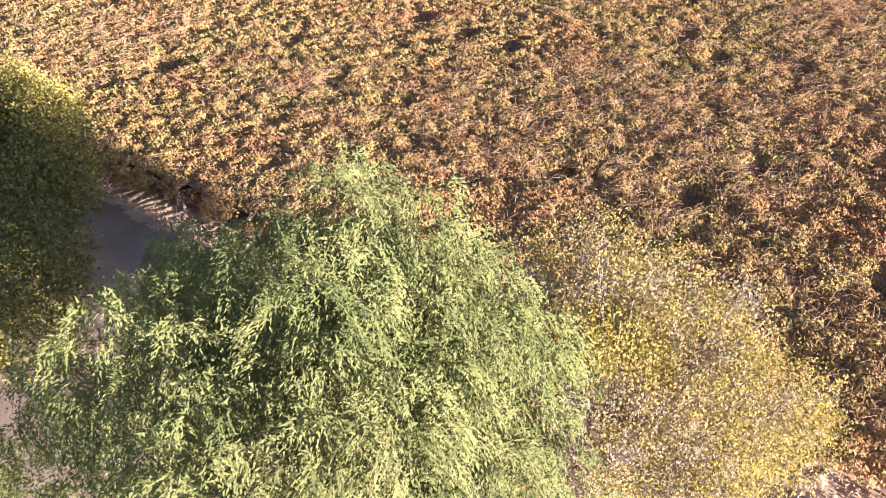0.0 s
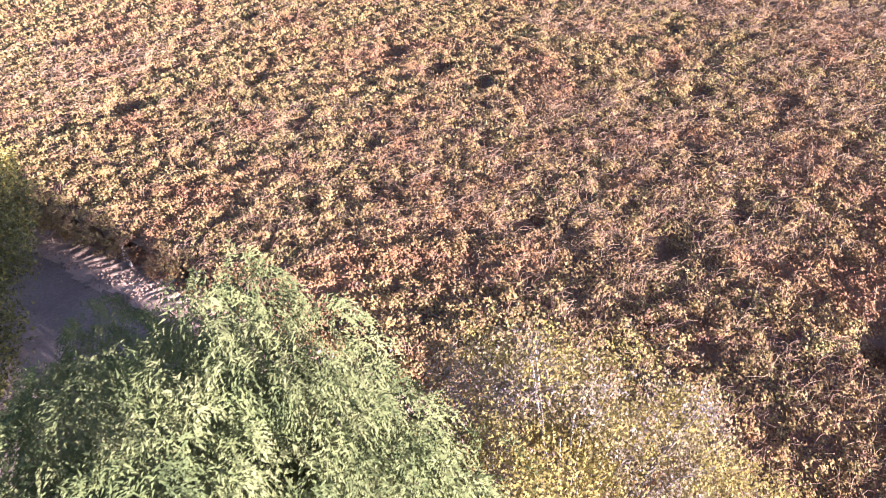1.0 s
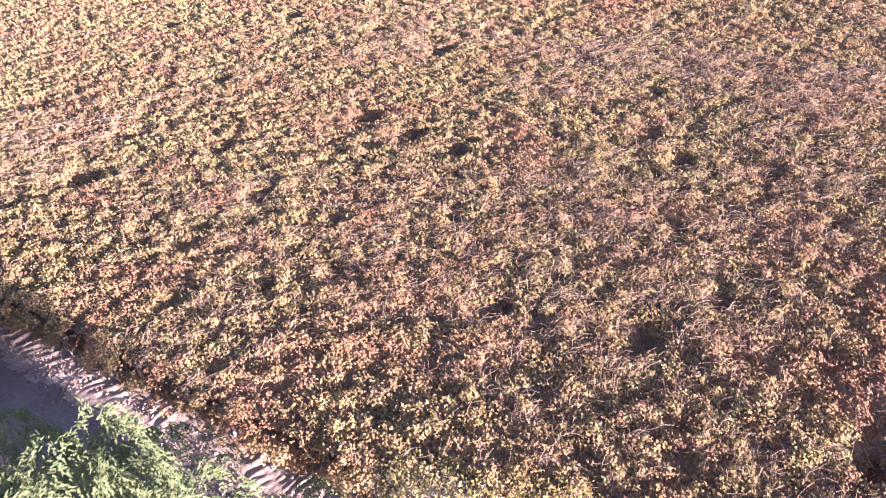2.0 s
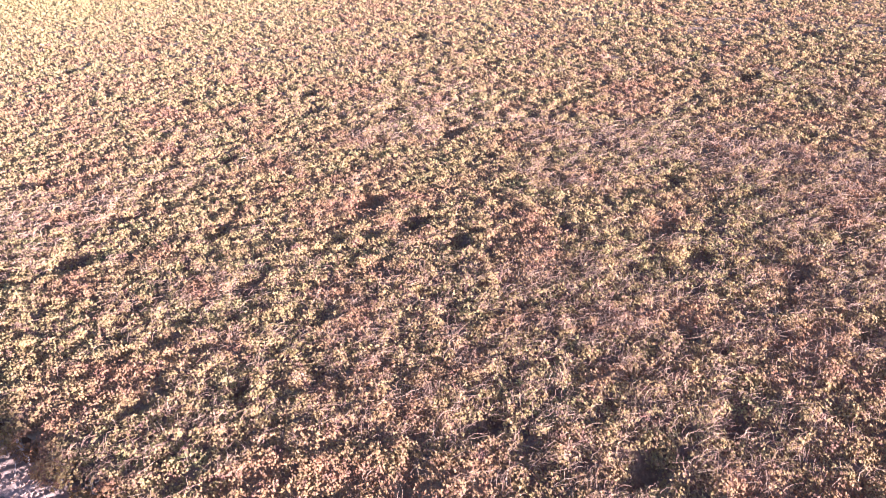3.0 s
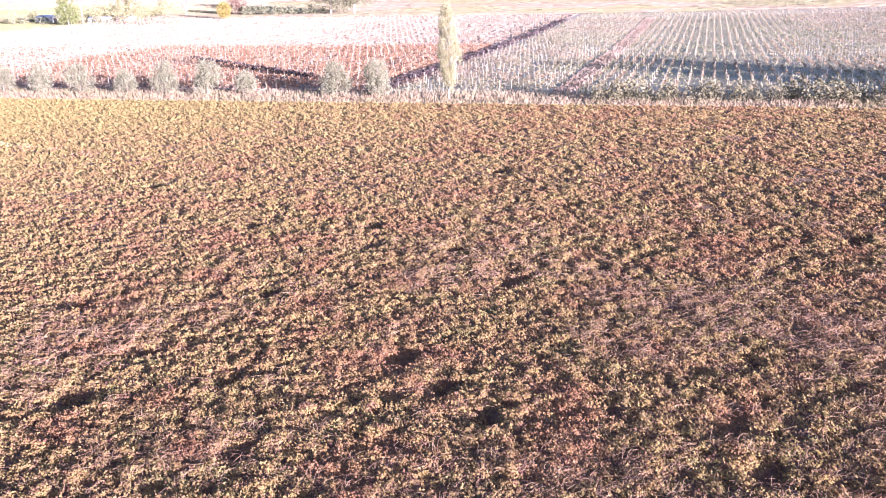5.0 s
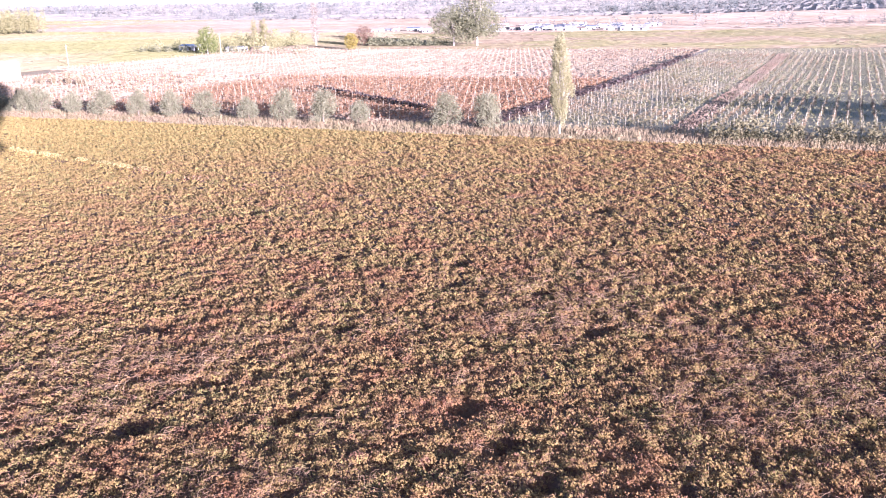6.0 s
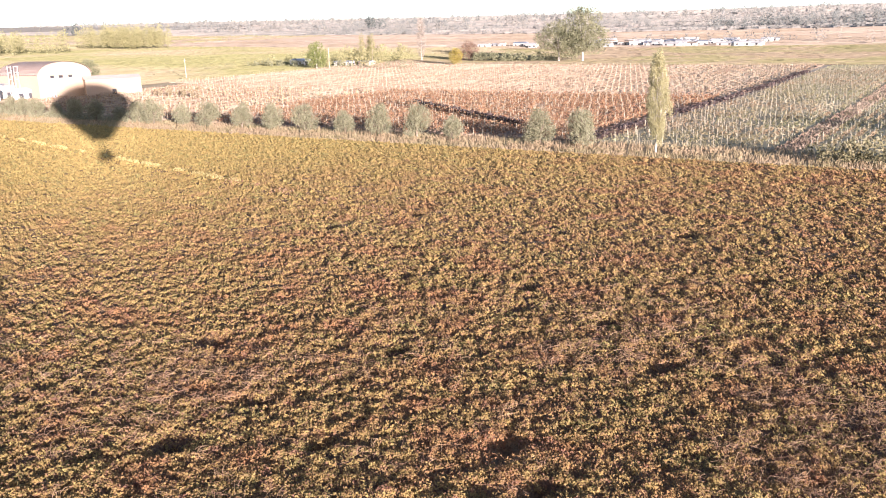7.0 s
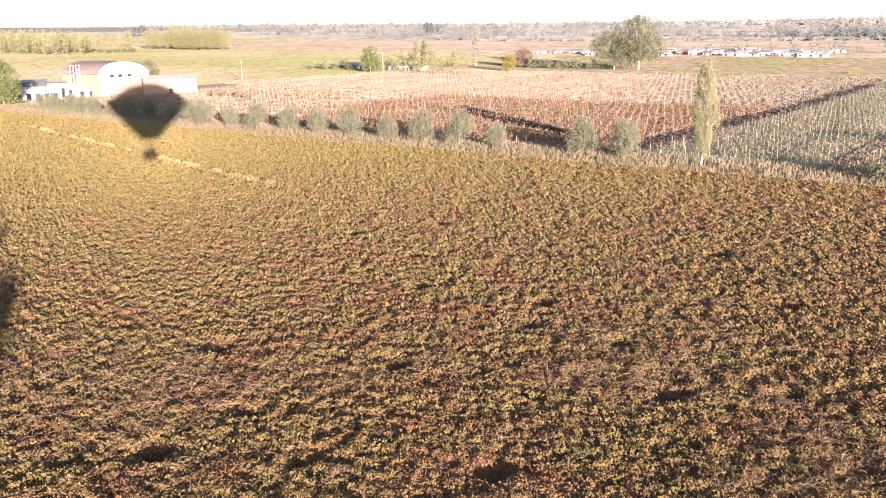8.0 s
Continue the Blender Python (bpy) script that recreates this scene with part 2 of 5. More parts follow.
M_REDSOIL = surface("red_field_soil", [(0.3, (0.317, 0.186, 0.102)), (0.5, (0.413, 0.265, 0.152)), (0.7, (0.48, 0.343, 0.205))], 0.06, 0.7, 0.95, 0.7, 0.1)
M_PALESOIL = surface("pale_field_soil", [(0.3, (0.365, 0.265, 0.164)), (0.5, (0.451, 0.353, 0.221)), (0.7, (0.528, 0.421, 0.271))], 0.03, 0.5, 0.95, 0.6, 0.1)
M_GREENSOIL = surface("greyish_field_grass", [(0.3, (0.269, 0.24, 0.148)), (0.5, (0.374, 0.323, 0.201)), (0.7, (0.451, 0.382, 0.246))], 0.05, 0.8, 0.95, 0.7, 0.1)
M_YFIELD = surface("yellow_green_field", [(0.3, (0.36, 0.30, 0.14)), (0.5, (0.45, 0.37, 0.18)), (0.7, (0.52, 0.42, 0.24))], 0.008, 0.25, 0.95, 0.6, 0.2)
M_BROWNFIELD = surface("brown_fallow_field", [(0.3, (0.30, 0.19, 0.11)), (0.5, (0.40, 0.26, 0.16)), (0.7, (0.44, 0.36, 0.15))], 0.012, 0.2, 0.95, 0.6, 0.2)
# Dry land colour lightened to carry the haze of distance.
M_FARFIELD_HAZE = surface("far_scrub_fields", [(0.35, (0.26, 0.23, 0.165)), (0.5, (0.36, 0.305, 0.225)), (0.65, (0.46, 0.38, 0.285))], 0.004, 0.03, 0.95, 0.5, 0.5)
M_POST = surface("weathered_post", [(0.3, (0.36, 0.31, 0.27)), (0.7, (0.62, 0.56, 0.50))], 1.0, 12.0, 0.85, 0.5, 0.01, per_object=0.4)
M_FARPOST = surface("bleached_posts", [(0.3, (0.317, 0.279, 0.205)), (0.7, (0.442, 0.397, 0.295))], 0.5, 6.0, 0.85, 0.3, 0.01)
M_WIRE = surface("galvanised_wire", [(0.3, (0.30, 0.30, 0.30)), (0.7, (0.48, 0.47, 0.46))], 1.0, 30.0, 0.45, 0.1, 0.002, 0.9)
M_WALL = surface("cream_render_wall", [(0.3, (0.306, 0.228, 0.164)), (0.7, (0.391, 0.299, 0.22))], 0.2, 2.0, 0.85, 0.3, 0.02)
M_ROOF = surface("pink_sheet_roof", [(0.3, (0.45, 0.343, 0.292)), (0.7, (0.558, 0.44, 0.378))], 0.2, 3.0, 0.6, 0.3, 0.02)
M_HOUSE = surface("limewashed_wall", [(0.3, (0.38, 0.36, 0.33)), (0.7, (0.56, 0.53, 0.49))], 0.05, 1.0, 0.8, 0.3, 0.02, per_object=0.6)
M_WHITE = surface("white_paint", [(0.3, (0.43, 0.408, 0.378)), (0.7, (0.568, 0.544, 0.504))], 0.3, 4.0, 0.6, 0.2, 0.01)
M_BARN = surface("dark_boards", [(0.3, (0.05, 0.042, 0.04)), (0.7, (0.13, 0.11, 0.10))], 0.5, 4.0, 0.85, 0.4, 0.02)
M_DARK = surface("dark_opening", [(0.3, (0.02, 0.02, 0.025)), (0.7, (0.06, 0.055, 0.055))], 0.5, 4.0, 0.7, 0.2, 0.01)
M_METAL = surface("grey_metal", [(0.3, (0.35, 0.36, 0.38)), (0.7, (0.55, 0.55, 0.56))], 1.0, 9.0, 0.45, 0.2, 0.01, 0.7)
M_WICKER = surface("wicker", [(0.3, (0.16, 0.09, 0.045)), (0.7, (0.32, 0.20, 0.10))], 2.0, 40.0, 0.8, 0.8, 0.02)
M_CLOTH = surface("envelope_fabric", [(0.3, (0.22, 0.03, 0.03)), (0.7, (0.42, 0.06, 0.05))], 0.2, 3.0, 0.6, 0.2, 0.02)


# ---- plan: the far fields lie square to an axis turned 27 degrees ----
CU, SU = 0.891, 0.454


def to_xy(u, v):
    return u * CU - v * SU, u * SU + v * CU


def to_uv(x, y):
    return x * CU + y * SU, -x * SU + y * CU


def land(x, y):
    """Height of the ground: level under the vineyard, then rising very gently to the horizon."""
    d = np.maximum(np.hypot(x + 32.0, y - 24.0) - 240.0, 0.0)
    return 0.031 * d * d / (d + 160.0)


def vnoise(x, y, cell, seed):
    """Smooth noise from 0 to 1 on a lattice of the given cell."""
    tab = np.random.RandomState(seed).rand(256, 256)
    fx, fy = x / cell, y / cell
    ix, iy = np.floor(fx).astype(int), np.floor(fy).astype(int)
    tx, ty = fx - ix, fy - iy
    tx, ty = tx * tx * (3 - 2 * tx), ty * ty * (3 - 2 * ty)
    a, b = tab[ix % 256, iy % 256], tab[(ix + 1) % 256, iy % 256]
    c, d = tab[ix % 256, (iy + 1) % 256], tab[(ix + 1) % 256, (iy + 1) % 256]
    return (a * (1 - tx) + b * tx) * (1 - ty) + (c * (1 - tx) + d * tx) * ty


# ---- mesh helpers ----
def mesh_from(name, verts, quads, material, smooth=False):
    me = bpy.data.meshes.new(name)
    verts, quads = np.asarray(verts, dtype=np.float32), np.asarray(quads, dtype=np.int32)
    k = quads.shape[1]
    me.vertices.add(len(verts))
    me.vertices.foreach_set("co", verts.ravel())
    me.loops.add(quads.size)
    me.loops.foreach_set("vertex_index", quads.ravel())
    me.polygons.add(len(quads))
    me.polygons.foreach_set("loop_start", np.arange(0, quads.size, k, dtype=np.int32))
    me.polygons.foreach_set("use_smooth", np.full(len(quads), smooth))
    me.materials.append(material)
    me.update(calc_edges=True)
    me.validate()
    return me


def solid(name, verts, quads, material, parent=None, label="", smooth=False):
    ob = new(name, mesh_from(name, verts, quads, material, smooth))
    if parent is not None:
        ob.parent = parent
    if label:
        tagged(ob, label)
    return ob


def part(name, bm, material, parent=None, label="", smooth=False):
    me = bpy.data.meshes.new(name)
    if smooth:
        for f in bm.faces:
            f.smooth = True
    bm.to_mesh(me)
    bm.free()
    me.materials.append(material)
    ob = new(name, me)
    if parent is not None:
        ob.parent = parent
    if label:
        tagged(ob, label)
    return ob


def empty(name, x, y, z, turn=0.0):
    ob = new(name)
    ob.matrix_basis = pose(x, y, z, 0, 0, turn)
    return ob


def add_box(bm, x0, y0, z0, x1, y1, z1, m=None):
    got = bmesh.ops.create_cube(bm, size=1.0)["verts"]
    t = Matrix.Translation(((x0 + x1) / 2, (y0 + y1) / 2, (z0 + z1) / 2)) @ Matrix.Diagonal((x1 - x0, y1 - y0, z1 - z0, 1))
    bmesh.ops.transform(bm, matrix=(m @ t) if m else t, verts=got)
    return got


def box(name, dims, material, parent=None, label="", bevel=0.0, m=None):
    bm = bmesh.new()
    add_box(bm, *dims, m)
    if bevel:
        bmesh.ops.bevel(bm, geom=bm.edges[:], offset=bevel, segments=1, affect="EDGES")
    return part(name, bm, material, parent, label)


def tube_arrays(points, radii, sides=6):
    """A tapered tube along points: vertices and quads."""
    pts = [Vector(p) for p in points]
    verts, quads = [], []
    for i, p in enumerate(pts):
        d = (pts[min(i + 1, len(pts) - 1)] - pts[max(i - 1, 0)]).normalized()
        side = d.cross(Vector((0.31, 0.17, 0.93)))
        side = side.normalized() if side.length > 1e-3 else Vector((1, 0, 0))
        up = d.cross(side)
        for k in range(sides):
            a = 2 * math.pi * k / sides
            verts.append(p + (side * math.cos(a) + up * math.sin(a)) * radii[i])
        if i:
            b = (i - 1) * sides
            quads += [(b + k, b + (k + 1) % sides, b + sides + (k + 1) % sides, b + sides + k) for k in range(sides)]
    return [tuple(v) for v in verts], quads


def join_tubes(tubes, sides=6):
    verts, quads = [], []
    for pts, rad in tubes:
        v, q = tube_arrays(pts, rad, sides)
        quads += [tuple(i + len(verts) for i in f) for f in q]
        verts += v
    return verts, quads


def leaf_arrays(pos, along, across, length, width, fold=0.12, fine=False):
    """Leaves, one for each position: folded kites where fine, else pointed triangles."""
    n = len(pos)
    length, width = np.asarray(length).reshape(-1, 1), np.asarray(width).reshape(-1, 1)
    nor = np.cross(along, across)
    if not fine:
        v = np.empty((n, 3, 3))
        v[:, 0] = pos + along * length * 0.6
        v[:, 1] = pos - along * length * 0.3 + across * width * 0.55
        v[:, 2] = pos - along * length * 0.45 - across * width * 0.55
        return v.reshape(-1, 3), np.arange(3 * n).reshape(n, 3)
    v = np.empty((n, 4, 3))
    v[:, 0] = pos - along * length * 0.5
    v[:, 1] = pos + across * width * 0.5 + nor * length * fold
    v[:, 2] = pos + along * length * 0.5
    v[:, 3] = pos - across * width * 0.5 + nor * length * fold
    return v.reshape(-1, 3), np.arange(4 * n).reshape(n, 4)


def unit(a):
    return a / np.maximum(np.linalg.norm(a, axis=1, keepdims=True), 1e-6)


def random_leaves(rs, pos, size, lift=0.5, aspect=0.85, lean=0.0, fine=False):
    """Leaves of any turn, their faces leaning upwards by lift and to the light side by lean."""
    n = len(pos)
    nor = unit(rs.normal(size=(n, 3)) + np.array([lean, -0.1 * lean, lift]))
    along = unit(np.cross(nor, rs.normal(size=(n, 3))))
    across = np.cross(nor, along)
    size = np.asarray(size) * (0.7 + 0.6 * rs.rand(n))
    return leaf_arrays(pos, along, across, size, size * aspect, fine=fine)


def sheet(name, u0, u1, v0, v1, material, lift=0.03, step=12.0, turned=True, label="", category="field"):
    """A stretch of ground laid on the land."""
    nu, nv = max(2, int((u1 - u0) / step) + 1), max(2, int((v1 - v0) / step) + 1)
    uu, vv = np.meshgrid(np.linspace(u0, u1, nu), np.linspace(v0, v1, nv), indexing="ij")
    x, y = to_xy(uu.ravel(), vv.ravel()) if turned else (uu.ravel(), vv.ravel())
    verts = np.stack([x, y, land(x, y) + lift], 1)
    idx = np.arange(nu * nv).reshape(nu, nv)
    quads = np.stack([idx[:-1, :-1], idx[1:, :-1], idx[1:, 1:], idx[:-1, 1:]], -1).reshape(-1, 4)
    ob = solid(name, verts, quads, material)
    return tagged(ob, label, category, kind="structure")


# ---- ground ----
rings = np.concatenate([[0.5], np.linspace(40, 400, 13), np.geomspace(430, 4500, 40)])
ang = np.linspace(0, 2 * math.pi, 121)[:-1]
gx = (-32 + rings[:, None] * np.cos(ang)[None]).ravel()
gy = (24 + rings[:, None] * np.sin(ang)[None]).ravel()
gverts = np.stack([gx, gy, land(gx, gy)], 1)
ids = np.arange(len(rings) * 120).reshape(len(rings), 120)
nxt = np.roll(ids, -1, axis=1)
gquads = np.stack([ids[:-1], ids[1:], nxt[1:], nxt[:-1]], -1).reshape(-1, 4)
gquads = np.concatenate([gquads, np.stack([ids[0][0:118:2], ids[0][1:119:2], ids[0][2:120:2], np.full(59, ids[0][0])], -1)[1:]])
tagged(solid("ground", gverts, gquads, M_FARFIELD_HAZE), "dry farmland reaching to the horizon, paled with painted haze", "ground", kind="structure")
sheet("dirt_road", -330, 60, 2, 21.5, M_SOIL, 0.02, 20, False, "pale dirt farm track beside the vineyard", "road")
sheet("vineyard_soil", -330, 60, 21.0, 170, M_UNDER, 0.015, 20, False, "reddish brown soil under the vines", "soil")
sheet("verge", -330, 120, 153, 181, M_VERGE, 0.05, 12, True, "strip of dry grass beyond the vineyard", "verge")
sheet("red_field", -200, -61, 181, 305, M_REDSOIL, 0.04, 12, True, "reddish soil of a trellised vineyard")
sheet("grass_field", -352, -200, 181, 305, M_VERGE, 0.045, 12, True, "dry pale grass field")
sheet("pale_field", -350, -61, 305, 478, M_PALESOIL, 0.06, 12, True, "pale pinkish soil of a bare vineyard")
sheet("grey_field", -58, 130, 181, 479, M_GREENSOIL, 0.05, 12, True, "greyish grassy ground of a young vineyard")
sheet("brown_field", -352, 300, 479, 690, M_BROWNFIELD, 0.10, 20, True, "brown fallow field with dry weeds")
sheet("yellow_field", -900, -352, 245, 700, M_YFIELD, 0.12, 20, True, "yellow-green field")
sheet("crop_field", -351, -235, 520, 640, M_YFIELD, 0.14, 20, True, "yellow-green crop behind the farm trees")
sheet("pink_field", -1600, 300, 700, 1080, M_PALESOIL, 0.15, 25, True, "pale pinkish ploughed field")


def tufts(name, label, u0, u1, v0, v1, count, tall, wide, material, seed, category="grass", patchy=0.0):
    """Dry grass and weeds: many upright blades and clumps over a stretch of ground."""
    rs = np.random.RandomState(seed)
    u, v = u0 + (u1 - u0) * rs.rand(count), v0 + (v1 - v0) * rs.rand(count)
    if patchy:
        ok = vnoise(u, v, 30.0, seed) > patchy
        u, v = u[ok], v[ok]
    n = len(u)
    x, y = to_xy(u, v)
    hgt = tall * (0.5 + rs.rand(n))
    along = unit(np.stack([rs.normal(size=n) * 0.25, rs.normal(size=n) * 0.25, np.ones(n)], 1))
    across = unit(np.cross(along, unit(rs.normal(size=(n, 3)) * 0.5 + np.array([1.0, 0, 0]))))
    vv, q = leaf_arrays(np.stack([x, y, land(x, y) + hgt * 0.4], 1), along, across, hgt, wide * (0.6 + 0.8 * rs.rand(n)))
    return tagged(solid(name, vv, q, material), label, category, kind="stuff")


def crop_rows(name, label, u0, u1, v0, v1, gap, step, tall, material, seed, category="crop", ragged=0.6, thin_at=0.0, cross=False):
    """Standing rows of crop, grass or scrub: ragged upright strips that run up the field, or across it."""
    rs = np.random.RandomState(seed)
    if cross:
        u0, u1, v0, v1 = v0, v1, u0, u1
    us = np.arange(u0 + gap / 2, u1, gap)
    n = int((v1 - v0) / step) + 1
    uu = np.repeat(us, n).reshape(len(us), n) + rs.normal(size=(len(us), n)) * gap * 0.16
    vv = np.linspace(v0, v1, n)[None] + rs.normal(size=(len(us), n)) * step * 0.15
    x, y = to_xy(vv.ravel(), uu.ravel()) if cross else to_xy(uu.ravel(), vv.ravel())
    hgt = tall * (1 - ragged + 2 * ragged * rs.rand(x.size)) * (0.6 + 0.8 * vnoise(uu.ravel(), vv.ravel(), gap * 9, seed))
    z = land(x, y)
    lean = rs.normal(size=(2, x.size)) * 0.35 * tall
    verts = np.concatenate([np.stack([x, y, z - 0.02], 1), np.stack([x + lean[0], y + lean[1], z + hgt], 1)])
    ids = np.arange(x.size).reshape(len(us), n)
    a, b = ids[:, :-1].ravel(), ids[:, 1:].ravel()
    ok = rs.rand(len(a)) > thin_at
    a, b = a[ok], b[ok]
    return tagged(solid(name, verts, np.stack([a, b, b + x.size, a + x.size], 1), material), label, category, kind="stuff")


# ---- the pergola vineyard ----
FAR_V, NEAR_Y = 154.5, 20.35


def near_edge(x):
    """The vineyard's near border: straight along the track, then drawing back from it."""
    return NEAR_Y - np.maximum(0.0, -62.0 - x) * 0.14


def inside(x, y):
    return (y > near_edge(x) + 1.3 * (vnoise(x, y * 0.0, 1.3, 51) - 0.4)) & (to_uv(x, y)[1] < FAR_V)


# gaps where a vine has died
GAPS = [(-84.6, 57.2), (-72.8, 59.5), (-95.3, 78.0), (-54.1, 62.2), (-50.0, 58.5), (-32.3, 65.6), (-20.9, 83.4), (-32.9, 45.9), (-31.0, 34.2), (-12.3, 48.2), (-7.8, 49.1), (-24.5, 43.9), (-59.6, 86.1), (-32.8, 93.8), (-20.3, 101.9), (-48.3, 106.3), (-15.2, 51.1), (-42.1, 31.2), (-38.0, 37.9), (-28.4, 44.8), (-24.7, 27.9), (-6.6, 36.2), (-8.4, 32.2), (-14.5, 31.2), (0.3, 29.8), (-90.4, 60.0), (-43.7, 62.0), (-56.0, 36.9), (-62.8, 55.7), (-35.6, 59.4), (-103.2, 58.4), (-47.4, 46.7), (-44.6, 79.1), (-44.6, 36.6)]


def mounds(x, y, cell, seed):
    """Rounded bushy mounds on a jittered lattice: height 0 to 1, and the way out from the mound's middle."""
    tab = np.random.RandomState(seed).rand(4, 128, 128)
    ix, iy = np.floor(x / cell).astype(int), np.floor(y / cell).astype(int)
    best, ox, oy = np.zeros(len(x)), np.zeros(len(x)), np.zeros(len(x))
    for dx in (-1, 0, 1):
        for dy in (-1, 0, 1):
            jx, jy = ix + dx, iy + dy
            t = tab[:, jx % 128, jy % 128]
            ex, ey = x - (jx + 0.1 + 0.8 * t[0]) * cell, y - (jy + 0.1 + 0.8 * t[1]) * cell
            rad = cell * (0.55 + 0.45 * t[3])
            h = (0.66 + 0.34 * t[2]) * np.sqrt(np.maximum(0.0, 1 - (ex * ex + ey * ey) / rad ** 2))
            win = h > best
            best, ox, oy = np.where(win, h, best), np.where(win, ex / rad, ox), np.where(win, ey / rad, oy)
    return best, ox, oy


def canopy(x, y):
    """Height of the leaf roof, and how thick it is there, 0 to 1."""
    n2, n3 = vnoise(x, y, 0.42, 5), vnoise(x, y, 7.0, 7)
    thick = np.clip(0.74 * mounds(x, y, 0.95, 3)[0] + 0.24 * n2 + 0.12 * n3, 0, 1)
    hole = np.zeros(len(x))
    for k, (cx, cy) in enumerate(GAPS):
        near = np.abs(x - cx) + np.abs(y - cy) < 4.0
        if near.any():
            wide = 0.27 + 0.26 * ((k * 7) % 5) / 4 + 0.0025 * math.hypot(cx, cy)
            hole[near] = np.maximum(hole[near], np.exp(-((x[near] - cx) ** 2 + ((y[near] - cy) * 0.8) ** 2) / wide ** 2))
    # a service lane: a proud row of vines with a gap beside it
    off = y - (26.0 + (x + 237.0) * 0.268)
    there = (x > -245) & (x < -84)
    lift = np.where(there, 0.5 * np.exp(-((off + 0.7) / 0.6) ** 2) - 0.8 * np.exp(-((off - 1.1) / 0.7) ** 2), 0.0)
    relief = 0.52 - 0.32 * np.clip((eye_distance(x, y) - 75.0) / 100.0, 0, 1)
    return 1.42 + relief * thick * (1 - hole) - 0.75 * hole + lift, np.clip(thick * (1 - hole) - 0.5 * hole, 0, 1)


def eye_distance(x, y):
    return np.sqrt((x + 1.0) ** 2 + (y - np.clip(y, 0, 28)) ** 2 + 400.0)


def leaf_size(d):
    """Leaves of 9 cm and more; farther off one blade stands for a spray."""
    return np.clip(np.minimum(0.00215 * d, 0.215 + 0.0013 * (d - 100.0)), 0.088, 0.5)


def right_edge(y):
    """East of this line the vineyard is only glimpsed."""
    return 5.0 - 0.09 * (y - 21.0)


rs = np.random.RandomState(4)
pos_all, size_all = [], []
for x0, x1, y0, y1, cap in ((-48, 5, 20, 62, 230.0), (-140, -48, 8, 62, 100.0), (-100, 3, 62, 100, 100.0), (-140, -100, 62, 146, 38.0), (-100, 0, 100, 175, 44.0), (-330, -140, -16, 110, 30.0), (-10, 60, 20, 200, 7.0)):
    n = int((x1 - x0) * (y1 - y0) * cap)
    x, y = x0 + (x1 - x0) * rs.rand(n), y0 + (y1 - y0) * rs.rand(n)
    d = eye_distance(x, y)
    s = leaf_size(d)
    h, thick = canopy(x, y)
    want = (0.80 + 0.45 * np.clip((d - 80.0) / 40.0, 0, 1)) / (0.58 * s * s) * np.where(thick > 0.02, np.clip(0.5 + 1.1 * thick, 0.5, 1.2), 0.14)
    keep = inside(x, y) & (x < right_edge(y)) & (rs.rand(n) < want / cap)
    if x1 == 60:
        keep, s = inside(x, y) & (x > right_edge(y)) & (rs.rand(n) < 0.8), np.full(n, 0.45)
    x, y, h, s = x[keep], y[keep], h[keep], s[keep]
    z = h - np.abs(rs.normal(size=len(x))) * 0.05 - (y < near_edge(x) + 0.8) * rs.rand(len(x)) * 0.8 + (rs.rand(len(x)) < 0.05) * rs.rand(len(x)) * 0.35
    pos_all.append(np.stack([x, y, z], 1))
    size_all.append(s)
pos, size = np.concatenate(pos_all), np.concatenate(size_all)
# leaves stand in small sprays round the shoot tips
each = 4
pos, size = pos[: len(pos) // each * each : each], size[: len(size) // each * each : each]
centre, s5 = np.repeat(pos, each, axis=0), np.repeat(size, each) * (0.75 + 0.5 * rs.rand(len(pos) * each))
_, ox, oy = mounds(centre[:, 0], centre[:, 1], 0.95, 3)
nor = unit(rs.normal(size=centre.shape) * 0.33 + np.array([0.55, -0.06, 0.8]) + 0.6 * np.stack([ox, oy, np.zeros(len(ox))], 1))
along = unit(np.cross(nor, rs.normal(size=centre.shape)))
across = np.cross(nor, along)
place = centre + along * (s5 * 0.6)[:, None] + rs.normal(size=centre.shape) * np.array([0.5, 0.5, 0.2]) * s5[:, None]
close = eye_distance(place[:, 0], place[:, 1]) < 60
for pick in (close, ~close):
    v, q = leaf_arrays(place[pick], along[pick], across[pick], s5[pick] * 1.2, s5[pick] * 0.9)
    tagged(solid("vine_leaves", v, q, M_VINE), "autumn vine leaves, tan, ochre and russet, over a pergola", "vine leaves", kind="stuff")

# bushy heads of single vines standing out of the leaf roof
CELL = 1.0
bx, by = np.meshgrid(np.arange(-110, 5, CELL), np.arange(20.6, 120, CELL), indexing="ij")
bx = bx.ravel() + (rs.rand(bx.size) - 0.5) * 1.2
by = by.ravel() + (rs.rand(by.size) - 0.5) * 1.2
bd = eye_distance(bx, by)
bh, bt = canopy(bx, by)
ok = inside(bx, by) & (bx < right_edge(by)) & (bt > 0.12) & (rs.rand(len(bx)) < 0.85 * np.clip((122.0 - bd) / 30.0, 0, 1))
# along the track the outer vines hang down over the posts
ex = np.arange(-64, 3, 0.55) + rs.rand(122) * 0.4
ey = NEAR_Y + 0.2 + 0.6 * rs.rand(122)
bx, by, bd, bh = np.append(bx[ok], ex), np.append(by[ok], ey), np.append(bd[ok], eye_distance(ex, ey)), np.append(bh[ok], 0.75 + 0.75 * rs.rand(122))
brad, bhgt = 0.26 + 0.34 * rs.rand(len(bx)) ** 1.5, 0.16 + 0.2 * rs.rand(len(bx))
bs = leaf_size(bd)
many = (6.28 * brad * np.sqrt((brad ** 2 + bhgt ** 2) / 2) * 0.46 / (0.58 * bs * bs)).astype(int) + 1
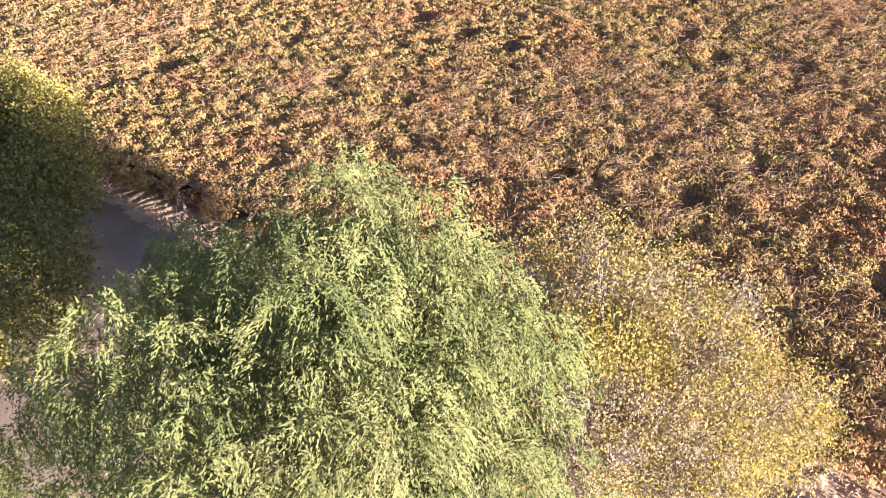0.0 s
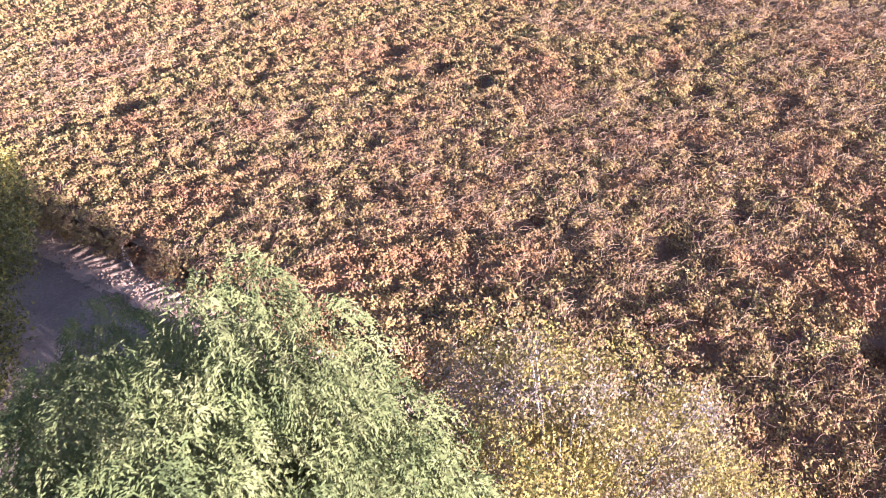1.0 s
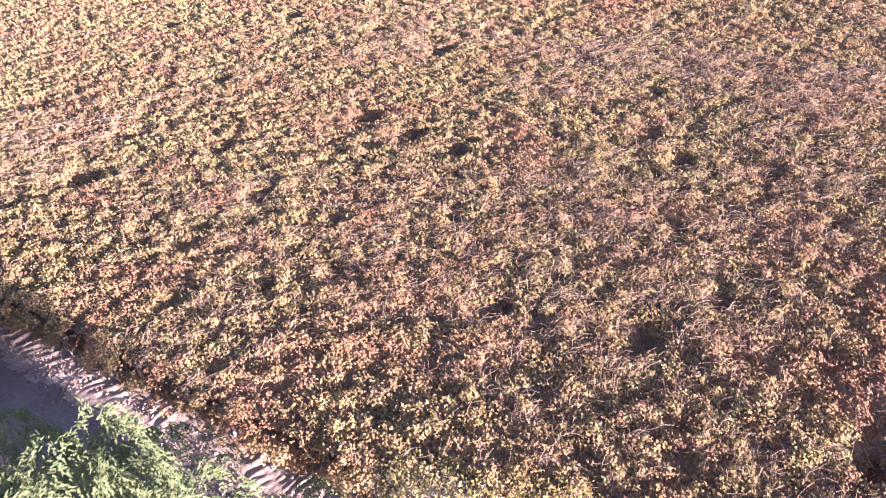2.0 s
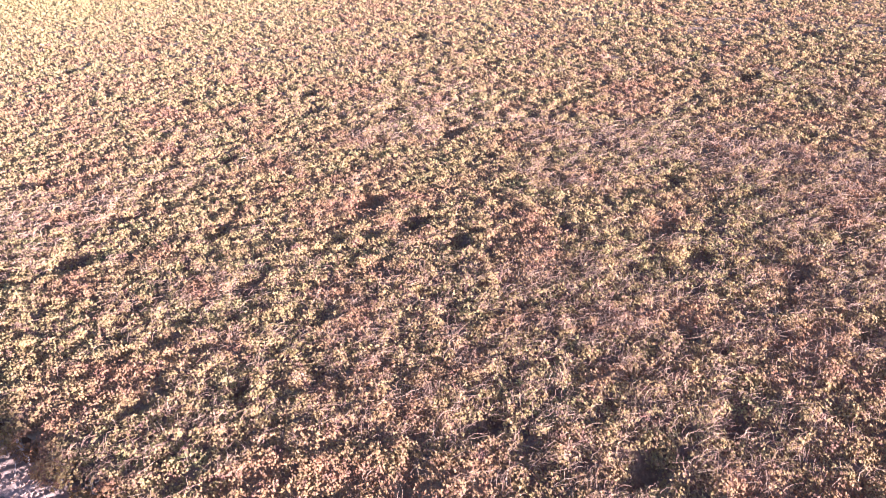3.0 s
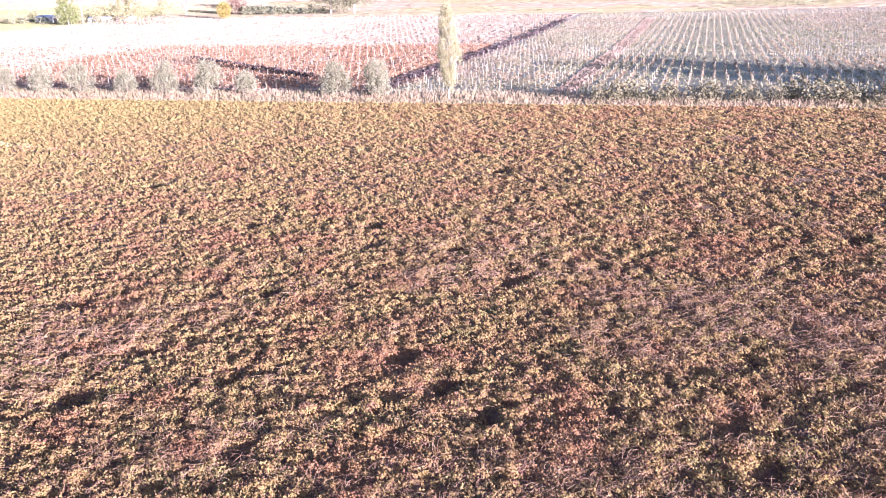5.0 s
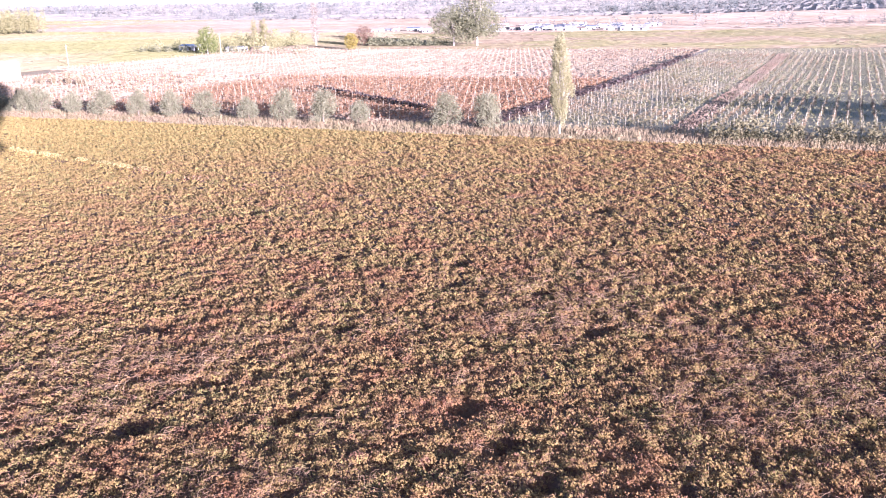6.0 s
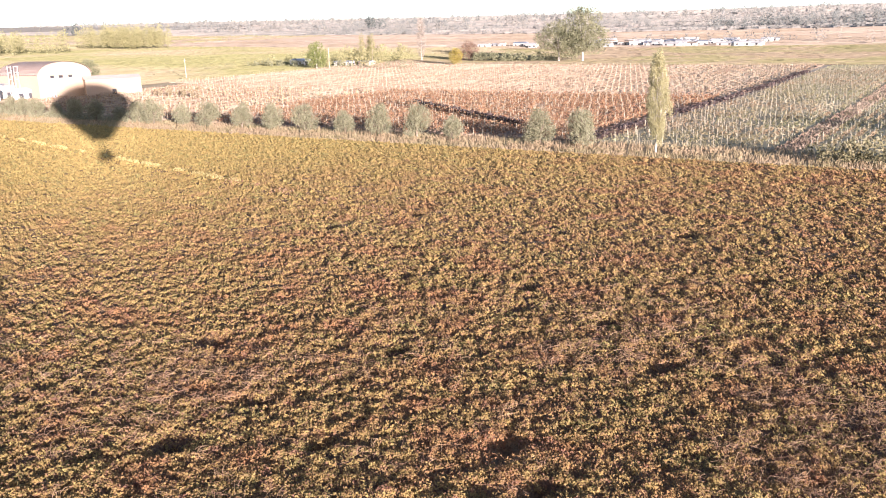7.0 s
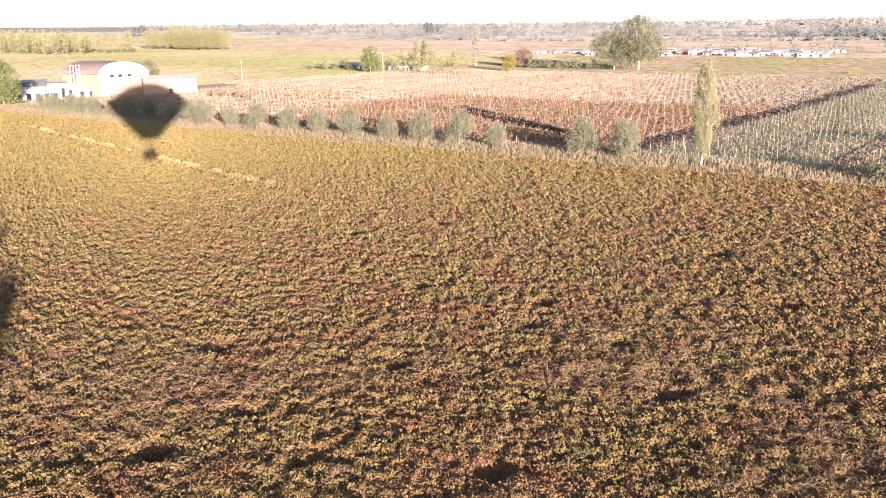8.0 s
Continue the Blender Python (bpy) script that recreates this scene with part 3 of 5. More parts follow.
pick = np.repeat(np.arange(len(bx)), many)
out = unit(rs.normal(size=(len(pick), 3)))
out[:, 2] = np.abs(out[:, 2]) - 0.1
place = np.stack([bx[pick], by[pick], bh[pick] - 0.1], 1) + out * np.stack([brad[pick], brad[pick], bhgt[pick]], 1) * (0.72 + 0.43 * rs.rand(len(pick), 1))
nor = unit(out * 0.6 + np.array([0.5, -0.06, 0.5]) + rs.normal(size=out.shape) * 0.33)
along = unit(np.cross(nor, rs.normal(size=out.shape)))
s = bs[pick] * (0.75 + 0.5 * rs.rand(len(pick)))
v, q = leaf_arrays(place, along, np.cross(nor, along), s * 1.2, s * 0.9)
tagged(solid("vine_leaves", v, q, M_VINE), "leafy ochre and russet heads of pergola vines", "vine leaves", kind="stuff")

# the mat of canes under the leaves, finer where it is near
mats_v, mats_q, base = [], [], 0
for x0, x1, y0, y1, step in ((-60, 6, 20.2, 84.0, 0.36), (-330, -60, -14.0, 84.0, 1.0), (-330, 60, 84.0, 176.0, 1.0), (6, 60, 20.2, 84.0, 1.0)):
    gx, gy = np.meshgrid(np.linspace(x0, x1, int((x1 - x0) / step) + 1), np.linspace(y0, y1, int((y1 - y0) / step) + 1), indexing="ij")
    h, thick = canopy(gx.ravel(), gy.ravel())
    fine = (vnoise(gx.ravel(), gy.ravel(), 0.5 if step < 0.5 else 1.0, 41) - 0.5) * 0.26
    mat_v = np.stack([gx.ravel(), gy.ravel(), h - 0.08 - 0.17 * np.clip((86.0 - eye_distance(gx.ravel(), gy.ravel())) / 34.0, 0, 1) + fine], 1)
    ids = np.arange(gx.size).reshape(gx.shape)
    q = np.stack([ids[:-1, :-1], ids[1:, :-1], ids[1:, 1:], ids[:-1, 1:]], -1).reshape(-1, 4)
    mid = mat_v[q].mean(axis=1)
    q = q[(to_uv(mid[:, 0], mid[:, 1])[1] < FAR_V - 0.5) & (mid[:, 1] > near_edge(mid[:, 0]) + 0.9)]
    used, inv = np.unique(q, return_inverse=True)
    mats_v.append(mat_v[used])
    mats_q.append(inv.reshape(-1, 4) + base)
    base += len(used)
tagged(solid("cane_mat", np.concatenate(mats_v), np.concatenate(mats_q), M_MAT, smooth=True), "tangled brown mat of vine canes under the leaves", "vine canes", kind="stuff")

# tufts of long arching bare shoots, thick where the leaves have fallen
n = 11000
x, y = -66 + 71 * rs.rand(n), 20.6 + 66 * rs.rand(n)
d = eye_distance(x, y)
bare = np.clip(2.2 * vnoise(x, y, 8.0, 31) - 0.95 + 0.6 * np.clip((x + 36.0) / 22.0, 0, 1), 0.05, 0.9)
ok = inside(x, y) & (x < right_edge(y)) & (rs.rand(n) < bare * np.clip((70.0 - d) / 28.0, 0, 1)) & (canopy(x, y)[1] > 0.1)
x, y, d = x[ok], y[ok], d[ok]
pick = np.repeat(np.arange(len(x)), rs.randint(6, 15, size=len(x)))
n = len(pick)
a, curl = rs.rand(n) * 2 * math.pi, rs.normal(size=n) * 0.9
x, y, d = x[pick] + rs.normal(size=n) * 0.2, y[pick] + rs.normal(size=n) * 0.2, d[pick]
reach, rise = 0.25 + 0.65 * rs.rand(n) ** 1.3, 0.08 + 0.30 * rs.rand(n)
bottom = canopy(x, y)[0]
w = np.clip(0.00016 * d, 0.005, 0.011)
rows_v = []
for f in (0.0, 0.3, 0.65, 1.0):
    px, py = x + np.cos(a + curl * f) * reach * f ** 1.3, y + np.sin(a + curl * f) * reach * f ** 1.3
    pz = bottom - 0.04 + rise * 3.4 * f * (1 - 0.70 * f)
    for side in (-1, 1):
        rows_v.append(np.stack([px - np.sin(a) * w * side * (1 - 0.6 * f), py + np.cos(a) * w * side * (1 - 0.6 * f), pz + side * w * 0.7], 1))
v = np.stack(rows_v, 1).reshape(-1, 3)
q = ((np.arange(n) * 8)[:, None, None] + np.array([[0, 2, 3, 1], [2, 4, 5, 3], [4, 6, 7, 5]])[None]).reshape(-1, 4)
tagged(solid("vine_shoots", v, q, M_CANE), "bare pinkish brown vine shoots arching above the leaves", "vine shoots", kind="stuff")

# a proud row along the service lane, red nearer; far off gold with sunlight painted in
for x0, x1, m, label in ((-245, -118, M_SUNLIT_GOLD, "golden vine row proud along a service lane, paled with painted sunlight"), (-124, -52, M_FARRED, "reddish bare vine row along a service lane")):
    n = int((x1 - x0) * 34)
    x = x0 + (x1 - x0) * rs.rand(n)
    y = 25.3 + (x + 237.0) * 0.268 + rs.normal(size=n) * (0.22 if x0 < -200 else 0.6)
    ok = vnoise(x, y * 0.0, 2.8, 61) > 0.56
    x, y = x[ok], y[ok]
    v, q = random_leaves(rs, np.stack([x, y, canopy(x, y)[0] + (0.5 if x0 < -200 else 0.4) * rs.rand(len(x))], 1), 0.0016 * eye_distance(x, y), 0.3, 0.85, 1.2)
    tagged(solid("lane_vines", v, q, m), label, "vines", kind="stuff")


# ---- trees ----
def lobes_surface(rs, lobes, n, inner=0.72):
    """Points spread over the outside of a crown made of lobes (centre, radii)."""
    area = np.array([(r[0] * r[1] + r[0] * r[2] + r[1] * r[2]) for _, r in lobes])
    pick = rs.choice(len(lobes), size=n, p=area / area.sum())
    c = np.array([c for c, _ in lobes])[pick]
    r = np.array([r for _, r in lobes])[pick]
    d = unit(rs.normal(size=(n, 3)))
    return c + d * r * (inner + (1 - inner) * rs.rand(n, 1) ** 0.6), d


def limbs(lobes, base, girth, rs, forks=2):
    """A tapered trunk and limbs that reach into every lobe."""
    base = Vector(base)
    top = sum((Vector(c) for c, _ in lobes), Vector()) / len(lobes)
    fork = base.lerp(top, 0.45)
    tubes = [([base - Vector((0, 0, 0.1)), base.lerp(fork, 0.5) + Vector((0.15 * girth, 0, 0)), fork], [girth, girth * 0.8, girth * 0.62])]
    for c, r in lobes:
        c = Vector(c)
        bend = fork.lerp(c, 0.5) + Vector((rs.normal() * 0.3, rs.normal() * 0.3, 0.25 * r[2] * 0.3))
        tubes.append(([fork, bend, c], [girth * 0.45, girth * 0.3, girth * 0.12]))
        for _ in range(forks):
            d = Vector(rs.normal(size=3)).normalized()
            tip = c + Vector((d.x * r[0], d.y * r[1], abs(d.z) * r[2])) * 0.85
            tubes.append(([bend, c.lerp(tip, 0.35), tip], [girth * 0.25, girth * 0.13, girth * 0.03]))
    return join_tubes(tubes)


def crown_tree(name, label, category, lobes, leaf_mat, bark, seed, n, leaf, girth, aspect=0.6, lift=0.3, clump=14, spread=0.35, inner=0.72, base=(0, 0, 0), group="", lean=0.6):
    """A tree with a crown of small clumps of leaves."""
    rs = np.random.RandomState(seed)
    tree = new(name)
    v, q = limbs(lobes, base, girth, rs)
    solid("trunk", v, q, bark, tree, smooth=True)
    cen, _ = lobes_surface(rs, lobes, n // clump, inner)
    pos = np.repeat(cen, clump, axis=0)
    pos = pos + rs.normal(size=pos.shape) * spread
    v, q = random_leaves(rs, pos, np.full(len(pos), leaf), lift, aspect, lean, fine=leaf < 0.05)
    solid("crown", v, q, leaf_mat, tree)
    return tagged(tree, label, category, group)


def weeping_tree(name, label, lobes, bulges, seed, strands, leaf_mat, bark, girth, base):
    """A broad crown of drooping sprays, each a hanging strand of narrow leaflets."""
    rs = np.random.RandomState(seed)
    tree = new(name)
    v, q = limbs(lobes[:11], base, girth, rs, 0)
    solid("trunk", v, q, bark, tree, smooth=True)
    # a dark dense heart of larger leaves behind the outer sprays
    heart, _ = lobes_surface(rs, [(c, (r[0] * 0.82, r[1] * 0.82, r[2] * 0.82)) for c, r in lobes], 34000, 0.75)
    v, q = random_leaves(rs, heart, np.full(len(heart), 0.13), 0.3, 0.5)
    solid("inner_crown", v, q, leaf_mat, tree)
    tufts = strands // 10
    cen, out = lobes_surface(rs, lobes, tufts // 6, 0.9)
    cen2, out2 = lobes_surface(rs, bulges, tufts - tufts // 6, 0.92)
    cen, out = np.concatenate([cen, cen2]), np.concatenate([out, out2])
    keep = out[:, 2] > -0.35
    cen, out = cen[keep], out[keep]
    out[:, 2] *= 0.5
    n = len(cen) * 10
    root = np.repeat(cen, 10, axis=0) + rs.normal(size=(n, 3)) * 0.09
    way = unit(np.repeat(out + rs.normal(size=out.shape) * 0.2, 10, axis=0) + rs.normal(size=(n, 3)) * 0.28)
    length = 0.28 + 0.4 * rs.rand(n)
    face = unit(np.repeat(rs.normal(size=out.shape) * 0.25, 10, axis=0) + rs.normal(size=(n, 3)) * 0.25 + np.array([0.85, -0.3, 0.55]))
    pos_l, along_l, face_l = [], [], []
    for k in range(5):
        f = (k + 0.5) / 5
        p = root + way * (length * f * 0.7)[:, None] + np.array([0, 0, -1.0]) * (length * f * f * 1.1)[:, None]
        al = unit(way * (0.9 - 0.6 * f) + np.array([0, 0, -0.2 - 0.9 * f]) + rs.normal(size=p.shape) * 0.2)
        pos_l.append(p + al * 0.05)
        along_l.append(al)
        face_l.append(face)
    pos, along = np.concatenate(pos_l), np.concatenate(along_l)
    across = unit(np.cross(along, np.concatenate(face_l)))
    n = len(pos)
    v, q = leaf_arrays(pos, along, across, 0.085 + 0.07 * rs.rand(n), 0.024 + 0.016 * rs.rand(n))
    solid("crown", v, q, leaf_mat, tree)
    return tagged(tree, label, "tree")


def knobs(rs, lobes, count, size):
    """Small knobs over the large lobes, so that the crown is lumpy."""
    p, _ = lobes_surface(rs, lobes, count, 0.94)
    out = []
    for c in p:
        r = size * (0.7 + 0.7 * rs.rand())
        out.append((tuple(c), (r, r, r * 1.15)))
    return out


PEPPER_BACK = [((-18.8, 14.2, 3.4), (2.5, 2.0, 2.5)), ((-16.6, 16.2, 3.2), (2.6, 2.2, 2.6)), ((-19.8, 12.0, 2.8), (2.3, 2.2, 2.3)), ((-13.4, 16.0, 2.8), (2.3, 2.0, 2.4)), ((-18.2, 11.6, 3.0), (2.6, 2.4, 2.6)), ((-15.0, 13.4, 3.2), (2.6, 2.2, 2.6))]
PEPPER = [((-8.0, 8.6, 11.1), (2.5, 2.3, 2.4)), ((-6.8, 9.7, 11.2), (1.9, 1.8, 2.5)), ((-8.0, 11.2, 10.2), (1.9, 1.5, 2.2)), ((-9.6, 7.2, 10.8), (2.4, 2.2, 2.5)), ((-9.9, 11.0, 10.2), (2.1, 1.7, 2.2)), ((-6.7, 7.6, 11.1), (2.0, 2.0, 2.4)), ((-5.7, 10.0, 10.3), (1.5, 1.8, 2.3)), ((-8.2, 5.4, 11.0), (2.2, 2.0, 2.5)), ((-11.6, 9.6, 9.8), (2.1, 2.1, 2.5)), ((-11.2, 5.8, 9.8), (2.1, 2.1, 2.5)),
          ((-6.4, 5.0, 9.6), (2.0, 2.0, 2.6)), ((-9.4, 3.4, 9.4), (2.3, 2.0, 2.6)), ((-12.6, 11.4, 8.2), (2.3, 2.0, 2.6)), ((-9.6, 12.4, 8.0), (2.3, 1.9, 2.7)), ((-6.5, 11.3, 8.2), (1.8, 1.6, 2.7)), ((-5.3, 8.2, 8.0), (1.6, 2.1, 2.8)), ((-13.6, 7.0, 6.8), (2.2, 2.2, 2.5)), ((-12.6, 3.8, 6.8), (2.2, 2.2, 2.5)), ((-9.2, 8.0, 5.6), (4.4, 4.4, 4.0))]
weeping_tree("pepper_tree", "large pale green tree with drooping feathery foliage beside the track",
             PEPPER + PEPPER_BACK, knobs(np.random.RandomState(31), PEPPER[:18], 150, 0.8) + knobs(np.random.RandomState(32), PEPPER_BACK, 44, 1.0), 3, 80000, M_PEPPER, M_BARK, 0.42, (-9.6, 7.6, 0))
YTREE = [((-0.6, 17.0, 5.0), (1.4, 1.2, 1.5)), ((-1.7, 18.0, 4.6), (1.3, 1.0, 1.4)), ((-3.4, 12.4, 6.2), (1.6, 1.5, 1.9)), ((-5.4, 11.6, 6.6), (1.6, 1.4, 1.9)), ((-1.4, 14.0, 5.4), (1.5, 1.4, 1.8)), ((-4.9, 14.3, 9.1), (1.7, 1.7, 2.0)), ((-7.3, 15.8, 7.7), (1.9, 1.6, 2.1)), ((-3.0, 15.3, 7.9), (1.6, 1.5, 2.1)), ((-4.9, 17.1, 7.4), (1.5, 1.4, 2.3)), ((-4.5, 12.4, 8.2), (1.7, 1.5, 2.1)), ((-1.2, 15.8, 6.8), (1.5, 1.3, 1.7)), ((-6.6, 13.6, 7.5), (1.7, 1.6, 2.1)), ((-2.3, 13.4, 7.5), (1.6, 1.5, 1.9)), ((-8.4, 17.4, 5.8), (1.4, 1.0, 1.6)), ((-3.0, 17.6, 5.8), (1.3, 1.0, 1.7)), ((-5.2, 15.4, 3.2), (1.8, 1.6, 2.0)), ((-2.6, 15.6, 3.0), (1.6, 1.4, 1.9)), ((-7.6, 15.2, 3.2), (1.8, 1.5, 2.0)), ((-4.0, 16.2, 2.8), (1.6, 1.0, 1.8)), ((-6.8, 16.2, 2.8), (1.5, 1.0, 1.8))]
crown_tree("yellowing_tree", "thin bright yellow autumn tree with bare pale twigs", "tree",
           YTREE + knobs(np.random.RandomState(33), YTREE, 22, 0.6), M_YTREE, M_TWIG, 5, 110000, 0.08, 0.12, 0.6, 0.3, 18, 0.24, 0.35, (-4.7, 14.6, 0))
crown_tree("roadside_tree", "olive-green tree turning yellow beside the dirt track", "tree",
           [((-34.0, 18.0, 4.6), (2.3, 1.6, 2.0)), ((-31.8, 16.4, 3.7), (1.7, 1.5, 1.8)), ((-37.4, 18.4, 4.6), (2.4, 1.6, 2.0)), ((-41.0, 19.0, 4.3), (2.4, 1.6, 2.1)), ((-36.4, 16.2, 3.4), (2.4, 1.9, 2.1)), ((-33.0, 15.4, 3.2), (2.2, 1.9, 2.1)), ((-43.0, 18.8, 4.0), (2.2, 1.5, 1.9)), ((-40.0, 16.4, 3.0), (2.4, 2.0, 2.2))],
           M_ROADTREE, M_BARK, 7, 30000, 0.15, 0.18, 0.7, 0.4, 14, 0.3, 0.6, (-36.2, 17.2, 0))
crown_tree("roadside_tree", "shaded dark olive-green bushy tree beside the dirt track", "tree",
           [((-29.6, 13.6, 2.6), (2.1, 1.8, 2.0)), ((-27.6, 11.8, 2.4), (1.9, 1.7, 1.8)), ((-32.4, 12.8, 2.4), (2.1, 1.8, 1.9)), ((-25.8, 10.2, 2.1), (1.8, 1.6, 1.6))],
           M_ROADTREE, M_BARK, 8, 14000, 0.15, 0.15, 0.7, 0.4, 12, 0.3, 0.6, (-29.5, 12.6, 0))
# Added golden crown and trunk, painting in the sunlit top of the roadside tree.
crown_tree("roadside_tree", "bright yellow leaves added for the sunlit top of the roadside tree", "tree",
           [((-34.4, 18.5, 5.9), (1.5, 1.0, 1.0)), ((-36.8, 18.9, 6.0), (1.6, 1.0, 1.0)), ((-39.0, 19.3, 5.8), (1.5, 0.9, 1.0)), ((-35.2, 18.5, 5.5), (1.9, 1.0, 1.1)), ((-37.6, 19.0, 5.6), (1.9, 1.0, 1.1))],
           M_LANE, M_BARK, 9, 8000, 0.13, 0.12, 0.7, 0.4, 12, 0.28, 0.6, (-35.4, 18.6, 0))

# olive trees in a row beyond the vineyard
olive_forms = []
for k in range(3):
    r = random.Random(40 + k)
    lobes = [((r.uniform(0.7, 1.5) * math.cos(a), r.uniform(0.7, 1.5) * math.sin(a), r.uniform(1.5, 3.4)), (r.uniform(0.8, 1.3), r.uniform(0.8, 1.3), r.uniform(1.0, 1.7))) for a in (0.3, 1.2, 2.1, 3.0, 3.9, 4.8, 5.6)] + [((r.uniform(-0.5, 0.5), r.uniform(-0.5, 0.5), r.uniform(3.5, 4.2)), (1.1, 1.1, 1.3)) for _ in range(2)]
    olive_forms.append(crown_tree("olive_tree", "bushy grey-green olive tree in a row behind the vineyard", "tree", lobes, M_OLIVE, M_BARK, 60 + k, 7000, 0.2, 0.22, 0.5, 0.3, 10, 0.22, 0.7, group="row of olive trees"))
OLIVE_U = [-57.0, -66.4, -88.6, -97.3, -108.5, -119.2, -131.6, -143.2, -155.2, -167.0, -178.5, -190.0, -197.5, -207, -217.5, -229, -240, -251, -261, -271, -282, -294]
for k, u in enumerate(OLIVE_U):
    x, y = to_xy(u, 173.6 + (k * 37 % 11) * 0.13 + max(0.0, (-u - 250)) * 0.1)
    s = 1.34 + 0.16 * math.sin(k * 2.3) - (0.12 if u < -195 else 0.0)
    m = pose(x, y, float(land(x, y)), 0, 0, k * 73.0) @ Matrix.Diagonal((s, s, s * (1.0 + 0.1 * math.cos(k * 1.7)), 1))
    if k < 3:
        olive_forms[k].matrix_basis = m
    else:
        ob = copy_thing(olive_forms[k % 3], pose(0, 0, 0))
        ob.matrix_basis = m

# a slender poplar
px, py = to_xy(-40.9, 171.2)
r = random.Random(71)
spindle = []
for k in range(46):
    f = (k + 0.5) / 46
    girth = 2.75 * math.sin(math.pi * (0.16 + 0.80 * f)) ** 0.8
    a, out = k * 2.4, girth * r.uniform(0.25, 0.85)
    spindle.append(((out * math.cos(a), out * math.sin(a), 3.4 + 14.2 * f), (r.uniform(0.45, 0.75), r.uniform(0.45, 0.75), r.uniform(1.3, 2.2))))
poplar = crown_tree("poplar_tree", "tall slender yellow-green poplar at the field corner", "tree", spindle, M_POPLAR, M_PALEBARK, 71, 30000, 0.2, 0.26, 0.55, 0.2, 8, 0.2, 0.4)
poplar.matrix_basis = pose(px, py, 0)

# slender far poplars beside the farm
for u, v, tall, leafm, label in ((-341, 456, 21, M_YELLOWWOOD, "pale yellow poplar among farm trees"), (-337, 459, 20, M_YELLOWWOOD, "pale yellow poplar among farm trees"), (-333, 457, 21, M_YELLOWWOOD, "pale yellow poplar among farm trees"), (-329, 508, 31, M_BARETREE, "tall leafless pinkish poplar beside the farm")):
    w = tall * 0.1
    far_poplar = crown_tree("poplar_tree", label, "tree", [((0, 0, tall * f), (w * g, w * g, tall * 0.17)) for f, g in ((0.25, 0.9), (0.45, 1.1), (0.65, 1.0), (0.83, 0.7))], leafm, M_PALEBARK, int(u * -1), 2600, tall * 0.02, tall * 0.012, 0.6, 0.2, 8, tall * 0.02, 0.4)
    x, y = to_xy(u, v)
    far_poplar.matrix_basis = pose(x, y, float(land(x, y)))

# far trees that stand alone or in a group
FAR_TREES = [
    ("eucalyptus_tree", "big grey-green eucalyptus with pale forked trunk", -208, 512, 34, M_EUC, M_PALEBARK, 0.86, 81),
    ("eucalyptus_tree", "dark grey-green eucalyptus with dense crown", -223, 509, 26, M_EUC, M_PALEBARK, 1.15, 82),
    ("ornamental_tree", "rounded rust-red autumn tree behind the fields", -294, 514, 14, M_REDTREE, M_BARK, 0.98, 83),
    ("small_tree", "small bright yellow-green tree behind the fields", -276, 470, 11, M_LANE, M_BARK, 0.75, 84),
    ("shade_tree", "tall yellow-green tree with pale trunk beside farm houses", -349, 420, 17, M_YARD, M_PALEBARK, 0.75, 85),
    ("eucalyptus_tree", "tall dark eucalyptus in a grove beside the young vineyard", 122, 143, 22, M_EUC, M_PALEBARK, 0.6, 88),
    ("eucalyptus_tree", "tall dark eucalyptus in a grove beside the young vineyard", 130, 152, 20, M_EUC, M_PALEBARK, 0.6, 89),
    ("eucalyptus_tree", "tall dark eucalyptus in a grove beside the young vineyard", 126, 162, 21, M_EUC, M_PALEBARK, 0.6, 90),
    ("yard_tree", "green leafy tree beside the farm sheds", -316, 175, 18, M_YARD, M_BARK, 0.7, 86),
    ("yard_tree", "dark green tree behind the winery shed", -395, 290, 13, M_EUC, M_BARK, 0.9, 87),
]
for name, label, u, v, tall, leafm, bark, wide, seed in FAR_TREES:
    r = random.Random(seed)
    w = tall * wide * 0.5
    lobes = [((w * 0.55 * math.cos(a), w * 0.55 * math.sin(a), tall * r.uniform(0.26, 0.6)), (w * 0.6, w * 0.58, tall * 0.26)) for a in (0.2, 1.1, 2.0, 2.9, 3.8, 4.7, 5.6)] + [((w * 0.3 * math.cos(a), w * 0.3 * math.sin(a), tall * r.uniform(0.7, 0.84)), (w * 0.5, w * 0.5, tall * 0.17)) for a in (0.6, 2.7, 4.8)]
    tree = crown_tree(name, label, "tree", lobes, leafm, bark, seed, 10000, tall * 0.027, tall * 0.022, 0.6, 0.3, 9, tall * 0.025, 0.6)
    x, y = to_xy(u, v)
    tree.matrix_basis = pose(x, y, float(land(x, y)))


